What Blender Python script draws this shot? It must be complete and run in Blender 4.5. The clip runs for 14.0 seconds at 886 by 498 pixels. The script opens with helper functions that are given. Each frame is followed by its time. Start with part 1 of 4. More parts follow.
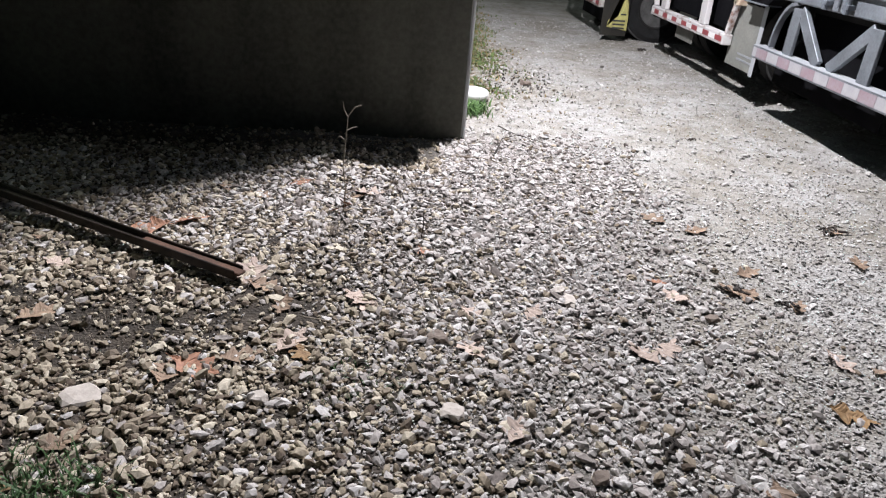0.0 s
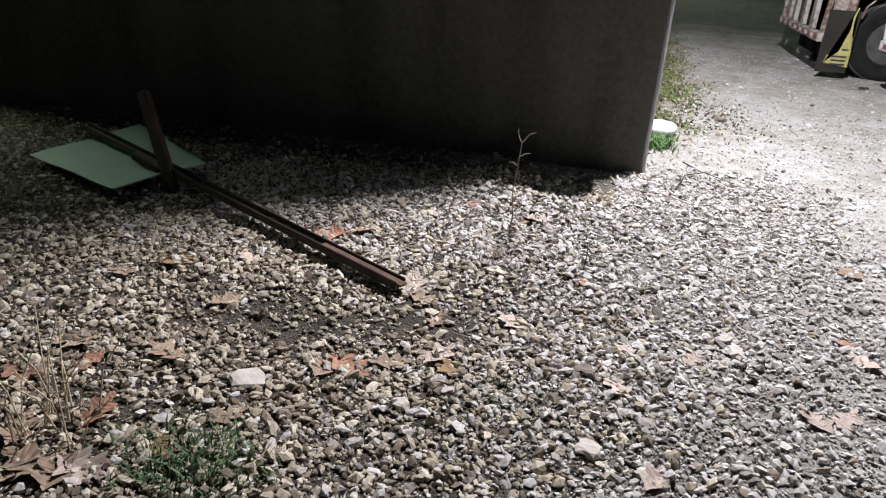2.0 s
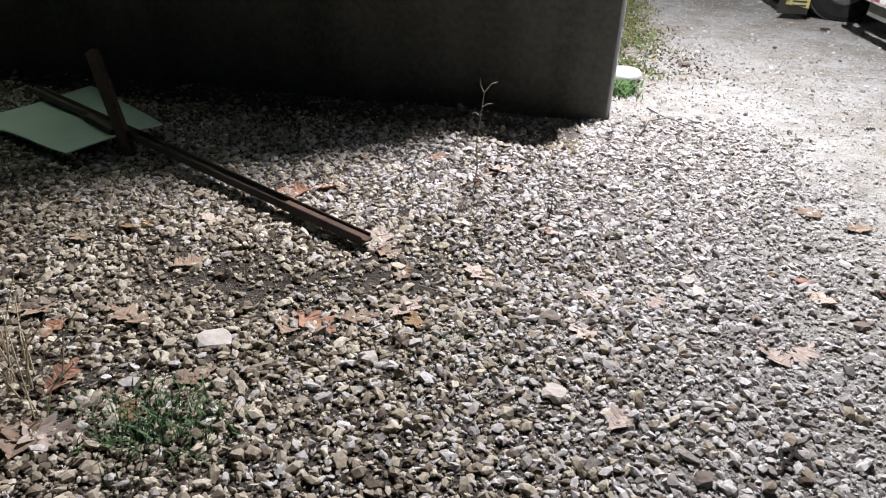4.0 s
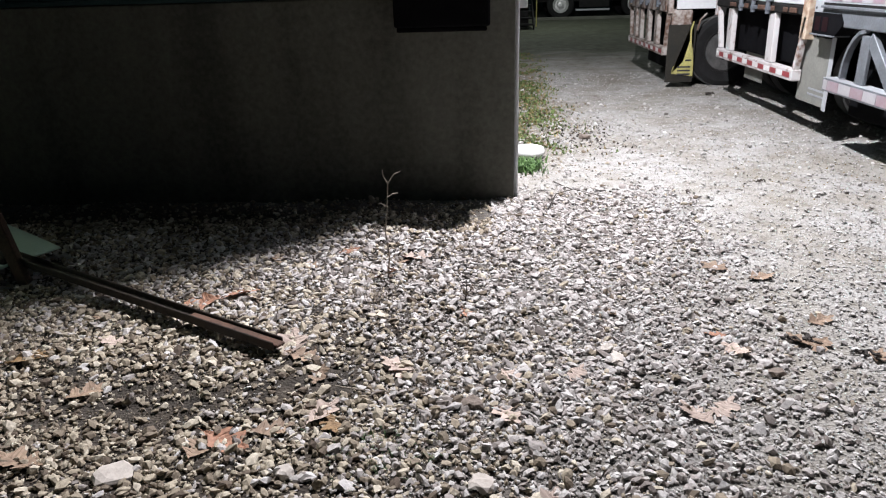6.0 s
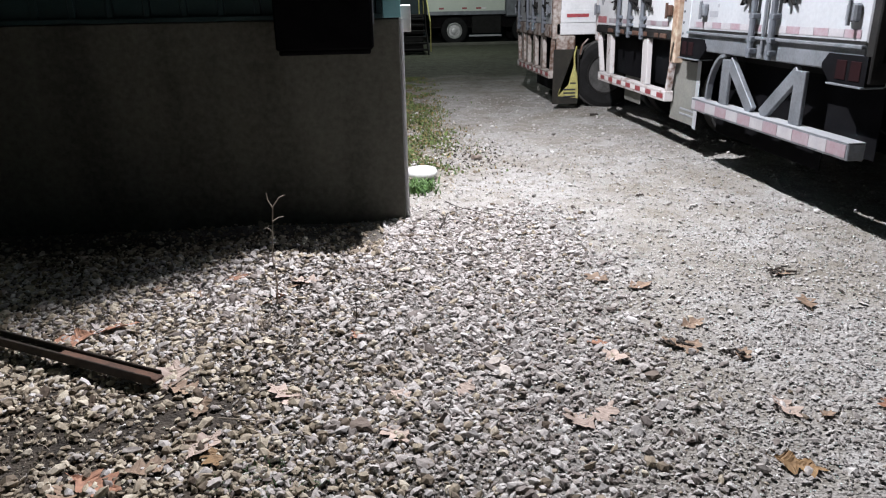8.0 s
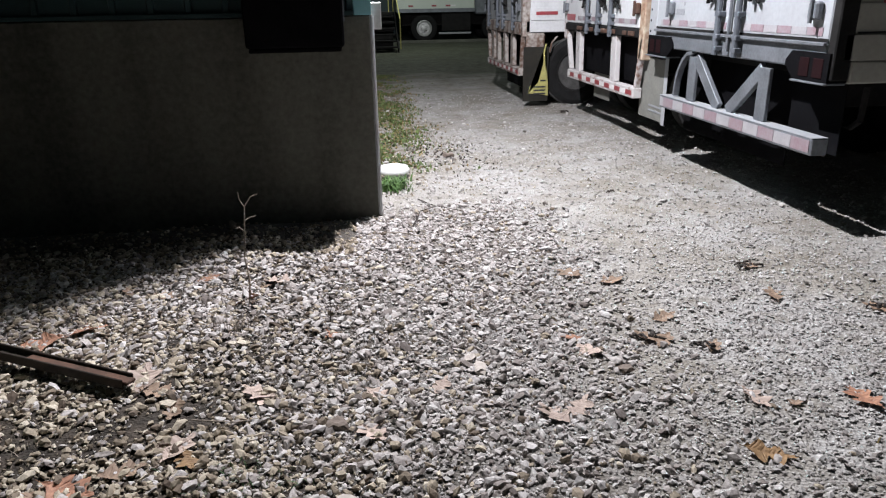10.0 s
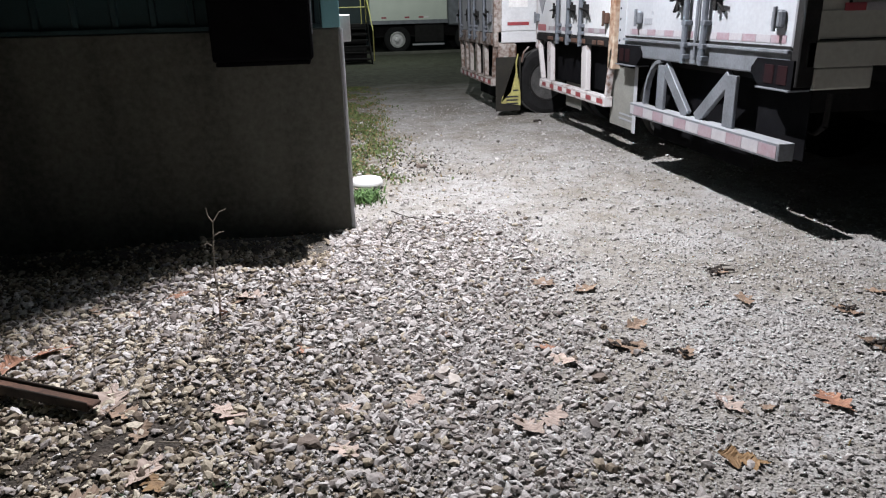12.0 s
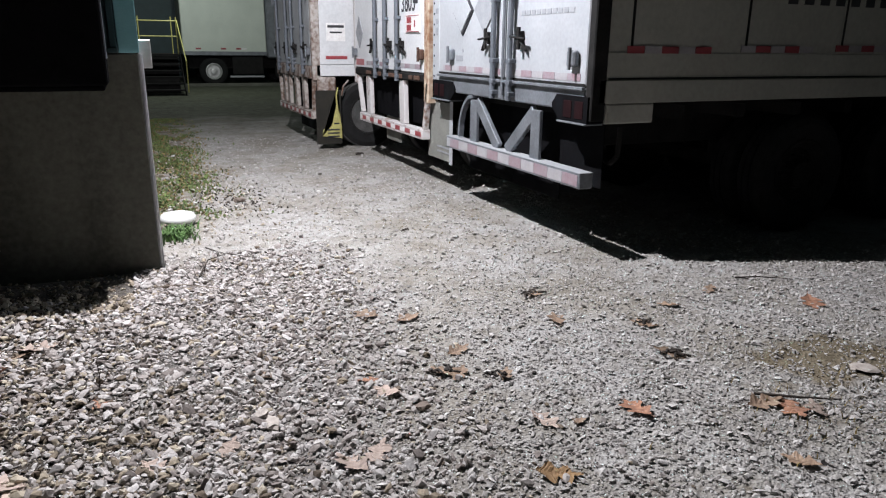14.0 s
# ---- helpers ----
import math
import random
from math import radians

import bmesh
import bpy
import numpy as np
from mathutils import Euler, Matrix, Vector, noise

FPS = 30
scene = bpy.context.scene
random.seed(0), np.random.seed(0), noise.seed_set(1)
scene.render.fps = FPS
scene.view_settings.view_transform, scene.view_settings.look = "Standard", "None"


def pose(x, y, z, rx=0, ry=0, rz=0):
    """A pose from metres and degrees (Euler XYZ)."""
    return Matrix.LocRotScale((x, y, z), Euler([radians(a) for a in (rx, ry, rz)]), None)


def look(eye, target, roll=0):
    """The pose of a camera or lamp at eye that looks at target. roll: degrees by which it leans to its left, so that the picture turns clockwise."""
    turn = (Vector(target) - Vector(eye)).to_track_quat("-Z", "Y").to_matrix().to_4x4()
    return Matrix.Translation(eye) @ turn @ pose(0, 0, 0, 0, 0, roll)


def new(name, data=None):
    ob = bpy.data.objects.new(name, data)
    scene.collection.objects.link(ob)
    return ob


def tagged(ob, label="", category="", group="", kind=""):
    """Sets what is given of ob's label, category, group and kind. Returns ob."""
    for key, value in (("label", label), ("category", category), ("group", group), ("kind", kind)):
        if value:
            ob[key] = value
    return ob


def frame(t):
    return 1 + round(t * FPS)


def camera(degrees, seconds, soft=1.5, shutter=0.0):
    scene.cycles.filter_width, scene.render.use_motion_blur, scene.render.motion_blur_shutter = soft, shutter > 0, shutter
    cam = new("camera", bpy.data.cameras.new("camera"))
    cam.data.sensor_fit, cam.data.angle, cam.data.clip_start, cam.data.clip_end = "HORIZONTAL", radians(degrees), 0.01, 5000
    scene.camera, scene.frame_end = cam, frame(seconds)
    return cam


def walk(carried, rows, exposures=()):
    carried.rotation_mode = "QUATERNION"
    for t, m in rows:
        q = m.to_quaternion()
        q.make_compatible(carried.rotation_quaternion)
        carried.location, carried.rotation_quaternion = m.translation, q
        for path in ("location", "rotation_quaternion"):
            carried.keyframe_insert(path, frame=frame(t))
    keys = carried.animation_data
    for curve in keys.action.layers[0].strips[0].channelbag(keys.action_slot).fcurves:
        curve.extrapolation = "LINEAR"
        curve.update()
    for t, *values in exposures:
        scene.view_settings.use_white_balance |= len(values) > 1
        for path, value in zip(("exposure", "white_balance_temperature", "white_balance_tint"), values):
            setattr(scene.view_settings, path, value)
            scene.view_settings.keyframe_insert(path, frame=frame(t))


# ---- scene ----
PATH = [
    (0, (-0.397, -0.052, 1.543), (-0.25, 1.737, 0.662), 4.8),
    (0.5, (-0.259, -0.024, 1.521), (-0.273, 1.768, 0.633), 10.0),
    (1, (-0.139, -0.048, 1.551), (-0.357, 1.752, 0.706), 7.5),
    (1.5, (-0.26, -0.059, 1.542), (-0.584, 1.731, 0.71), 5.0),
    (2, (-0.301, -0.068, 1.545), (-0.674, 1.708, 0.704), 3.3),
    (2.2, (-0.294, -0.065, 1.549), (-0.684, 1.697, 0.687), 2.3),
    (4.3, (-0.26, -0.054, 1.529), (-0.512, 1.688, 0.579), 1.7),
    (4.5, (-0.253, -0.046, 1.533), (-0.488, 1.711, 0.606), 0.7),
    (5, (-0.231, -0.024, 1.538), (-0.454, 1.771, 0.683), -1.0),
    (5.5, (-0.211, 0.0, 1.524), (-0.347, 1.843, 0.759), -0.5),
    (6, (-0.159, 0.003, 1.526), (-0.273, 1.863, 0.801), -1.7),
    (6.5, (-0.086, -0.022, 1.531), (-0.179, 1.858, 0.854), -2.3),
    (7, (-0.073, -0.032, 1.525), (-0.099, 1.858, 0.872), -1.5),
    (7.5, (-0.066, -0.033, 1.519), (0.008, 1.856, 0.866), -1.6),
    (8, (-0.065, -0.007, 1.51), (0.091, 1.872, 0.842), -1.1),
    (8.5, (-0.07, -0.01, 1.511), (0.138, 1.866, 0.85), -0.8),
    (9, (-0.078, -0.014, 1.511), (0.155, 1.856, 0.843), -1.0),
    (11.3, (-0.058, 0.005, 1.506), (0.18, 1.872, 0.829), -1.0),
    (11.5, (-0.054, 0.008, 1.505), (0.204, 1.876, 0.84), -1.1),
    (12, (-0.04, 0.005, 1.511), (0.259, 1.873, 0.862), -1.5),
    (12.5, (-0.017, 0.004, 1.506), (0.359, 1.866, 0.879), -1.8),
    (13, (0.023, 0.031, 1.501), (0.579, 1.851, 0.888), -1.6),
    (13.5, (0.027, 0.037, 1.498), (0.712, 1.822, 0.91), -1.0),
    (14, (0.03, 0.036, 1.484), (0.803, 1.794, 0.923), 0.6),
]
cam = camera(65.3, 14.0, soft=1.2)
walk(cam, [(t, look(eye, target, roll)) for t, eye, target, roll in PATH],
     exposures=[(0, 0.10), (0.5, 0.0), (1, 0.05), (2.2, 0.20), (4.3, 0.27), (6, 0.18), (8, 0.0), (9, -0.05), (12, -0.07), (14, -0.14)])

# ---- world and lamps: night, one lamp above the building's corner, a weak unseen one added at its other end, one far down the lane ----
world = bpy.data.worlds.new("night")
scene.world = world
world.use_nodes = True
world.node_tree.nodes["Background"].inputs["Color"].default_value = (0.20, 0.28, 0.31, 1)
world.node_tree.nodes["Background"].inputs["Strength"].default_value = 0.034


def lamp(name, place, watts, colour, radius):
    data = bpy.data.lights.new(name, "POINT")
    data.energy, data.color, data.shadow_soft_size = watts, colour, radius
    ob = new(name, data)
    ob.location = place
    return ob


lamp("corner_lamp", (0.27, 5.055, 4.6), 2340, (0.97, 0.955, 1.0), 0.035)
# Unseen lamp added for the dim greenish ground on the left.
lamp("unseen_left_lamp", (-6.5, 5.0, 2.6), 190, (0.86, 1.0, 0.74), 0.05)
lamp("far_lamp", (1.6, 23.0, 5.0), 560, (0.9, 1.0, 0.93), 0.1)


# ---- materials ----
def material(name, colour, colour2=None, rough=0.8, metal=0.0, scale=8.0, fine=60.0, bump=0.2, depth=0.01, per_object=0.0, lo=0.35, hi=0.65, stretch=None, gloss=None):
    """A surface with variation at two sizes and fine relief."""
    m = bpy.data.materials.new(name)
    m.use_nodes = True
    nt = m.node_tree
    n, l = nt.nodes, nt.links
    bsdf = n["Principled BSDF"]
    tc = n.new("ShaderNodeTexCoord")
    big, small = n.new("ShaderNodeTexNoise"), n.new("ShaderNodeTexNoise")
    big.inputs["Scale"].default_value, big.inputs["Detail"].default_value = scale, 6
    small.inputs["Scale"].default_value, small.inputs["Detail"].default_value = fine, 4
    if stretch:
        mp = n.new("ShaderNodeMapping")
        mp.inputs["Scale"].default_value = stretch
        l.new(tc.outputs["Object"], mp.inputs["Vector"])
        l.new(mp.outputs[0], big.inputs["Vector"])
    else:
        l.new(tc.outputs["Object"], big.inputs["Vector"])
    l.new(tc.outputs["Object"], small.inputs["Vector"])
    mixf = n.new("ShaderNodeMix")
    mixf.inputs[0].default_value = 0.4
    l.new(big.outputs["Fac"], mixf.inputs[2])
    l.new(small.outputs["Fac"], mixf.inputs[3])
    ramp = n.new("ShaderNodeValToRGB")
    ramp.color_ramp.elements[0].position, ramp.color_ramp.elements[1].position = lo, hi
    ramp.color_ramp.elements[0].color = (*(colour2 or [c * 0.7 for c in colour]), 1)
    ramp.color_ramp.elements[1].color = (*colour, 1)
    l.new(mixf.outputs[0], ramp.inputs[0])
    out = ramp.outputs[0]
    if per_object:
        info = n.new("ShaderNodeObjectInfo")
        hsv = n.new("ShaderNodeHueSaturation")
        mr = n.new("ShaderNodeMapRange")
        mr.inputs["To Min"].default_value, mr.inputs["To Max"].default_value = 1 - per_object, 1 + per_object
        l.new(info.outputs["Random"], mr.inputs["Value"])
        l.new(mr.outputs[0], hsv.inputs["Value"])
        l.new(out, hsv.inputs["Color"])
        out = hsv.outputs[0]
    l.new(out, bsdf.inputs["Base Color"])
    if gloss is not None:
        bsdf.inputs["Specular IOR Level"].default_value = gloss
    bsdf.inputs["Roughness"].default_value, bsdf.inputs["Metallic"].default_value = rough, metal
    if bump:
        b = n.new("ShaderNodeBump")
        b.inputs["Strength"].default_value, b.inputs["Distance"].default_value = bump, depth
        l.new(small.outputs["Fac"], b.inputs["Height"])
        l.new(b.outputs[0], bsdf.inputs["Normal"])
    return m


# ---- mesh helpers ----
def box(bm, lo, hi, bevel=0.0):
    """An upright box from corner lo to corner hi, its edges bevelled."""
    m = Matrix.Translation([(a + b) / 2 for a, b in zip(lo, hi)]) @ Matrix.Diagonal([max(b - a, 1e-4) for a, b in zip(lo, hi)] + [1])
    made = bmesh.ops.create_cube(bm, size=1, matrix=m)["verts"]
    if bevel:
        edges = list({e for v in made for e in v.link_edges})
        bmesh.ops.bevel(bm, geom=edges, offset=bevel, segments=1, affect="EDGES", profile=0.5)
    return bm


def bar(bm, a, b, wide, deep, up=(0, 0, 1), bevel=0.0):
    """A straight bar of rectangular section from a to b."""
    a, b, up = Vector(a), Vector(b), Vector(up)
    z = (b - a).normalized()
    x = up.cross(z)
    if x.length < 1e-4:
        x = Vector((1, 0, 0)).cross(z)
    x.normalize()
    y = z.cross(x)
    m = Matrix((x, y, z)).transposed().to_4x4()
    m.translation = (a + b) / 2
    made = bmesh.ops.create_cube(bm, size=1, matrix=m @ Matrix.Diagonal((wide, deep, (b - a).length, 1)))["verts"]
    if bevel:
        bmesh.ops.bevel(bm, geom=list({e for v in made for e in v.link_edges}), offset=bevel, segments=1, affect="EDGES", profile=0.5)
    return bm


def tube(bm, a, b, r, r2=None, seg=10):
    a, b = Vector(a), Vector(b)
    z = (b - a).normalized()
    m = z.to_track_quat("Z", "Y").to_matrix().to_4x4()
    m.translation = (a + b) / 2
    bmesh.ops.create_cone(bm, cap_ends=True, segments=seg, radius1=r, radius2=r if r2 is None else r2, depth=(b - a).length, matrix=m)
    return bm


def lathe(bm, profile, axis_from, axis_dir, seg=32):
    """Turns (radius, along) pairs round an axis."""
    q = Vector(axis_dir).to_track_quat("Z", "Y").to_matrix()
    rings = []
    for r, h in profile:
        rings.append([bm.verts.new(Vector(axis_from) + q @ Vector((r * math.cos(2 * math.pi * k / seg), r * math.sin(2 * math.pi * k / seg), h))) for k in range(seg)])
    for r0, r1 in zip(rings, rings[1:]):
        for k in range(seg):
            bm.faces.new((r0[k], r0[(k + 1) % seg], r1[(k + 1) % seg], r1[k]))
    for ring, flip in ((rings[0], True), (rings[-1], False)):
        bm.faces.new(ring[::-1] if flip else ring)
    return bm


def thing(name, label, category, place=(0, 0, 0), group="", kind="", turn=0.0):
    ob = new(name)
    ob.matrix_basis = pose(*place, 0, 0, turn)
    return tagged(ob, label, category, group, kind)


def mesh_object(name, bm, mat, smooth=False):
    me = bpy.data.meshes.new(name)
    bm.normal_update()
    bm.to_mesh(me)
    bm.free()
    if smooth:
        me.polygons.foreach_set("use_smooth", [True] * len(me.polygons))
    if mat:
        me.materials.append(mat)
    return new(name, me)


def part(name, bm, mat, parent, label="", smooth=False):
    ob = mesh_object(name, bm, mat, smooth)
    ob.parent = parent
    return tagged(ob, label)

# ---- surfaces ----
CONCRETE = material("concrete", (0.145, 0.146, 0.123), (0.05, 0.05, 0.042), 0.9, 0, 2.2, 30, 0.2, 0.004, 0, 0.30, 0.66, (1, 1, 0.14))
SIDING = material("siding", (0.03, 0.065, 0.07), (0.02, 0.045, 0.05), 0.5, 0.2, 3, 80, 0.08, 0.003)
TEAL = material("teal_paint", (0.27, 0.56, 0.60), (0.21, 0.47, 0.51), 0.45, 0, 6, 90, 0.1, 0.002)
BLACK = material("black_rubber_and_shade", (0.008, 0.008, 0.009), (0.004, 0.004, 0.005), 0.95, 0, 6, 70, 0.2, 0.004, gloss=0.03)
ROOFING = material("roofing", (0.06, 0.06, 0.06), None, 0.9)
WHITE = material("white_paint", (0.385, 0.40, 0.425), (0.30, 0.31, 0.335), 0.45, 0, 2.5, 30, 0.05, 0.003)
WHITE_SIDE = material("white_side", (0.40, 0.40, 0.36), (0.30, 0.30, 0.27), 0.5, 0, 1.5, 25, 0.05, 0.003)
GREY = material("grey_steel", (0.205, 0.22, 0.245), (0.12, 0.13, 0.145), 0.5, 0.3, 5, 50, 0.1, 0.003)
GREY_DOOR = material("grey_door", (0.42, 0.44, 0.46), (0.30, 0.31, 0.32), 0.5, 0.1, 3, 40, 0.06, 0.003)
RUSTY = material("rusty_white_paint", (0.52, 0.50, 0.505), (0.17, 0.09, 0.06), 0.7, 0.0, 4, 18, 0.4, 0.004, 0, 0.36, 0.48, (1, 1, 0.45))
RUSTIER = material("rusted_grey_paint", (0.38, 0.35, 0.33), (0.12, 0.07, 0.05), 0.8, 0.0, 4, 18, 0.4, 0.004, 0, 0.42, 0.56, (1, 1, 0.45))
CREAM = material("rust_streaked_cream_paint", (0.50, 0.42, 0.33), (0.20, 0.095, 0.05), 0.75, 0.0, 3, 14, 0.4, 0.004, 0, 0.38, 0.56, (1, 1, 0.3))
PALE = material("pale_green_grey_panel", (0.58, 0.62, 0.56), (0.48, 0.52, 0.47), 0.5, 0, 1.5, 25, 0.05, 0.003)
RUST = material("rust", (0.12, 0.062, 0.042), (0.05, 0.028, 0.021), 0.9, 0.1, 9, 70, 0.5, 0.005)
CHASSIS = material("chassis", (0.022, 0.021, 0.021), (0.011, 0.011, 0.011), 0.9, 0, 6, 50, 0.2, 0.004, gloss=0.12)
TYRE = material("tyre", (0.020, 0.020, 0.021), (0.012, 0.012, 0.012), 0.9, 0, 12, 90, 0.3, 0.004, gloss=0.1)
DUSTY = material("dusty_tyre", (0.085, 0.083, 0.082), (0.03, 0.03, 0.03), 0.9, 0, 9, 90, 0.3, 0.004)
CHASSIS_GREY = material("blue_grey_steel", (0.13, 0.145, 0.17), (0.08, 0.09, 0.105), 0.6, 0.1, 6, 50, 0.2, 0.004)
TAIL = material("dark_red_lens", (0.018, 0.007, 0.008), (0.012, 0.005, 0.006), 0.7, 0, 6, 50, 0, gloss=0.05)
RIM = material("rim", (0.62, 0.62, 0.62), (0.4, 0.4, 0.4), 0.4, 0.5, 8, 60, 0.1, 0.002)
FADED = material("faded_red_tape", (0.25, 0.165, 0.19), (0.29, 0.25, 0.275), 0.5, 0, 12, 60, 0.05, 0.001)
# White paint lightened to make up for weak light on the farther trailers.
BRIGHT = material("lighter_white_paint", (0.64, 0.65, 0.67), (0.49, 0.50, 0.52), 0.45, 0, 2.5, 30, 0.05, 0.003)
LIME = material("weed_leaf", (0.10, 0.19, 0.05), (0.04, 0.09, 0.025), 0.6, 0, 18, 60, 0)
DULL = material("dull_white_tape", (0.38, 0.365, 0.385), (0.30, 0.29, 0.31), 0.5, 0, 12, 60, 0.05, 0.001)
RED = material("red_tape", (0.33, 0.045, 0.055), (0.25, 0.06, 0.07), 0.35, 0, 12, 60, 0.05, 0.001)
WTAPE = material("white_tape", (0.82, 0.82, 0.82), (0.62, 0.6, 0.6), 0.35, 0, 12, 60, 0.05, 0.001)
FLAP = material("grey_flap", (0.22, 0.22, 0.20), (0.15, 0.15, 0.14), 0.8, 0, 5, 60, 0.15, 0.003)
YELLOW = material("yellow_flap", (0.50, 0.47, 0.16), (0.26, 0.23, 0.09), 0.7, 0, 8, 50, 0.2, 0.003)
BROWNFLAP = material("brown_flap", (0.02, 0.018, 0.012), (0.008, 0.007, 0.006), 0.85, 0, 8, 50, 0.3, 0.003)
RAIL_YELLOW = material("yellow_paint", (0.60, 0.58, 0.20), (0.36, 0.34, 0.10), 0.5, 0, 8, 60, 0.1, 0.002)
INK = material("dark_print", (0.03, 0.03, 0.035), (0.02, 0.02, 0.025), 0.6, 0, 9, 60, 0)
INK_GREY = material("grey_print", (0.30, 0.31, 0.33), (0.22, 0.23, 0.25), 0.6, 0, 9, 60, 0)
PLASTIC = material("white_plastic", (0.80, 0.81, 0.80), (0.68, 0.69, 0.68), 0.4, 0, 9, 60, 0.05, 0.002)
PLASTIC_GREY = material("grey_plastic", (0.34, 0.35, 0.35), (0.26, 0.27, 0.27), 0.5, 0, 9, 60, 0.05, 0.002)
TIMBER = material("dark_timber", (0.055, 0.042, 0.034), (0.022, 0.018, 0.016), 0.85, 0, 7, 60, 0.5, 0.006)
IRON = material("dark_rusted_iron", (0.040, 0.027, 0.020), (0.014, 0.011, 0.010), 0.8, 0.2, 9, 60, 0.5, 0.005)
TIMBER_PALE = material("weathered_timber", (0.095, 0.06, 0.042), (0.04, 0.026, 0.02), 0.85, 0, 7, 60, 0.5, 0.006)
SHEET = material("pale_green_sheet", (0.42, 0.54, 0.49), (0.33, 0.45, 0.40), 0.35, 0, 3, 50, 0.08, 0.003)
STEM = material("dry_stem", (0.36, 0.31, 0.26), (0.20, 0.165, 0.13), 0.9, 0, 20, 90, 0.2, 0.001)
STRAW = material("straw", (0.58, 0.50, 0.36), (0.40, 0.33, 0.22), 0.85, 0, 20, 90, 0.2, 0.001)
GREENER = material("low_grass", (0.15, 0.21, 0.06), (0.04, 0.065, 0.025), 0.75, 0, 5, 20, 0)
GRASS = material("grass", (0.06, 0.13, 0.04), (0.035, 0.075, 0.028), 0.7, 0, 5, 40, 0)
WEED = material("weeds", (0.30, 0.22, 0.085), (0.075, 0.06, 0.032), 0.75, 0, 4.5, 20, 0)
STONE_PALE = material("pale_stone", (0.50, 0.455, 0.42), (0.36, 0.32, 0.29), 0.9, 0, 12, 70, 0.4, 0.004)
STONE_DARK = material("brown_stone", (0.22, 0.18, 0.15), (0.14, 0.11, 0.095), 0.9, 0, 12, 70, 0.4, 0.004)
LEAF = material("oak_leaf_tan", (0.31, 0.22, 0.155), (0.15, 0.10, 0.07), 0.75, 0, 14, 60, 0.3, 0.002, 0.3)
LEAF_RED = material("oak_leaf_red", (0.36, 0.185, 0.115), (0.17, 0.085, 0.058), 0.75, 0, 14, 60, 0.3, 0.002, 0.3)
LEAF_PALE = material("oak_leaf_pale", (0.47, 0.375, 0.325), (0.30, 0.235, 0.20), 0.8, 0, 14, 60, 0.3, 0.002, 0.2)
LEAF_YELLOW = material("oak_leaf_yellow", (0.30, 0.185, 0.085), (0.18, 0.105, 0.05), 0.75, 0, 14, 60, 0.3, 0.002, 0.2)


def ground_material():
    """Packed dirt and grit: pale down the lane, darker soil where the leaves lie."""
    m = bpy.data.materials.new("packed_grit")
    m.use_nodes = True
    n, l = m.node_tree.nodes, m.node_tree.links
    bsdf = n["Principled BSDF"]
    bsdf.inputs["Roughness"].default_value = 0.95
    geo = n.new("ShaderNodeNewGeometry")

    def noise_at(scale, detail=6):
        t = n.new("ShaderNodeTexNoise")
        t.inputs["Scale"].default_value, t.inputs["Detail"].default_value = scale, detail
        l.new(geo.outputs["Position"], t.inputs["Vector"])
        return t.outputs["Fac"]

    def ramp(fac, stops):
        r = n.new("ShaderNodeValToRGB")
        while len(r.color_ramp.elements) < len(stops):
            r.color_ramp.elements.new(0.5)
        for e, (p, c) in zip(r.color_ramp.elements, stops):
            e.position, e.color = p, (*c, 1)
        l.new(fac, r.inputs[0])
        return r.outputs[0]

    def mix(fac, a, b, how="MIX"):
        x = n.new("ShaderNodeMix")
        x.data_type, x.blend_type = "RGBA", how
        if isinstance(fac, float):
            x.inputs[0].default_value = fac
        else:
            l.new(fac, x.inputs[0])
        l.new(a, x.inputs[6])
        l.new(b, x.inputs[7])
        return x.outputs[2]

    vor = n.new("ShaderNodeTexVoronoi")
    vor.inputs["Scale"].default_value = 75
    l.new(geo.outputs["Position"], vor.inputs["Vector"])
    grit = ramp(vor.outputs["Color"], [(0.1, (0.30, 0.29, 0.28)), (0.5, (0.375, 0.366, 0.358)), (0.9, (0.44, 0.432, 0.423))])
    dirt = ramp(noise_at(3.0), [(0.35, (0.30, 0.291, 0.281)), (0.65, (0.41, 0.401, 0.392))])
    # Soil tone set extra dark, for the shade in gaps between stones.
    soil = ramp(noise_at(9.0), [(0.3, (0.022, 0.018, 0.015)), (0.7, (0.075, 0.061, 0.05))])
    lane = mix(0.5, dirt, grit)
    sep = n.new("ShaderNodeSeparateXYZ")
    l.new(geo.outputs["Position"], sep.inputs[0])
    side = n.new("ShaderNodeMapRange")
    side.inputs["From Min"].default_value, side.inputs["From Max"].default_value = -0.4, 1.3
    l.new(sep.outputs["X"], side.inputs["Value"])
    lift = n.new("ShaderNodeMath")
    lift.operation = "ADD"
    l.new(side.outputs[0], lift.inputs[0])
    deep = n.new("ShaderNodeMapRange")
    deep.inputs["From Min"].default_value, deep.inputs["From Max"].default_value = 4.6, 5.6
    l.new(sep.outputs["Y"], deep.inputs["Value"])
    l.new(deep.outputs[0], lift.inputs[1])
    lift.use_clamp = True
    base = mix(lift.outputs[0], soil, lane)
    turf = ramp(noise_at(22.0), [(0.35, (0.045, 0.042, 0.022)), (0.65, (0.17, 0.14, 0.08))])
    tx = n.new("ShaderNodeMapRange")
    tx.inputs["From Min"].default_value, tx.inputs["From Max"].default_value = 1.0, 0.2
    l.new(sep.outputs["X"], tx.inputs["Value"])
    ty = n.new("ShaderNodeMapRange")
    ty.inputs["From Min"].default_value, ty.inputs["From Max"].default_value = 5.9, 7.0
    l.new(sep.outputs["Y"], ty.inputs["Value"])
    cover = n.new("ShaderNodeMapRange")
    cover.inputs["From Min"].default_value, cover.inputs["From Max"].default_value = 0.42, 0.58
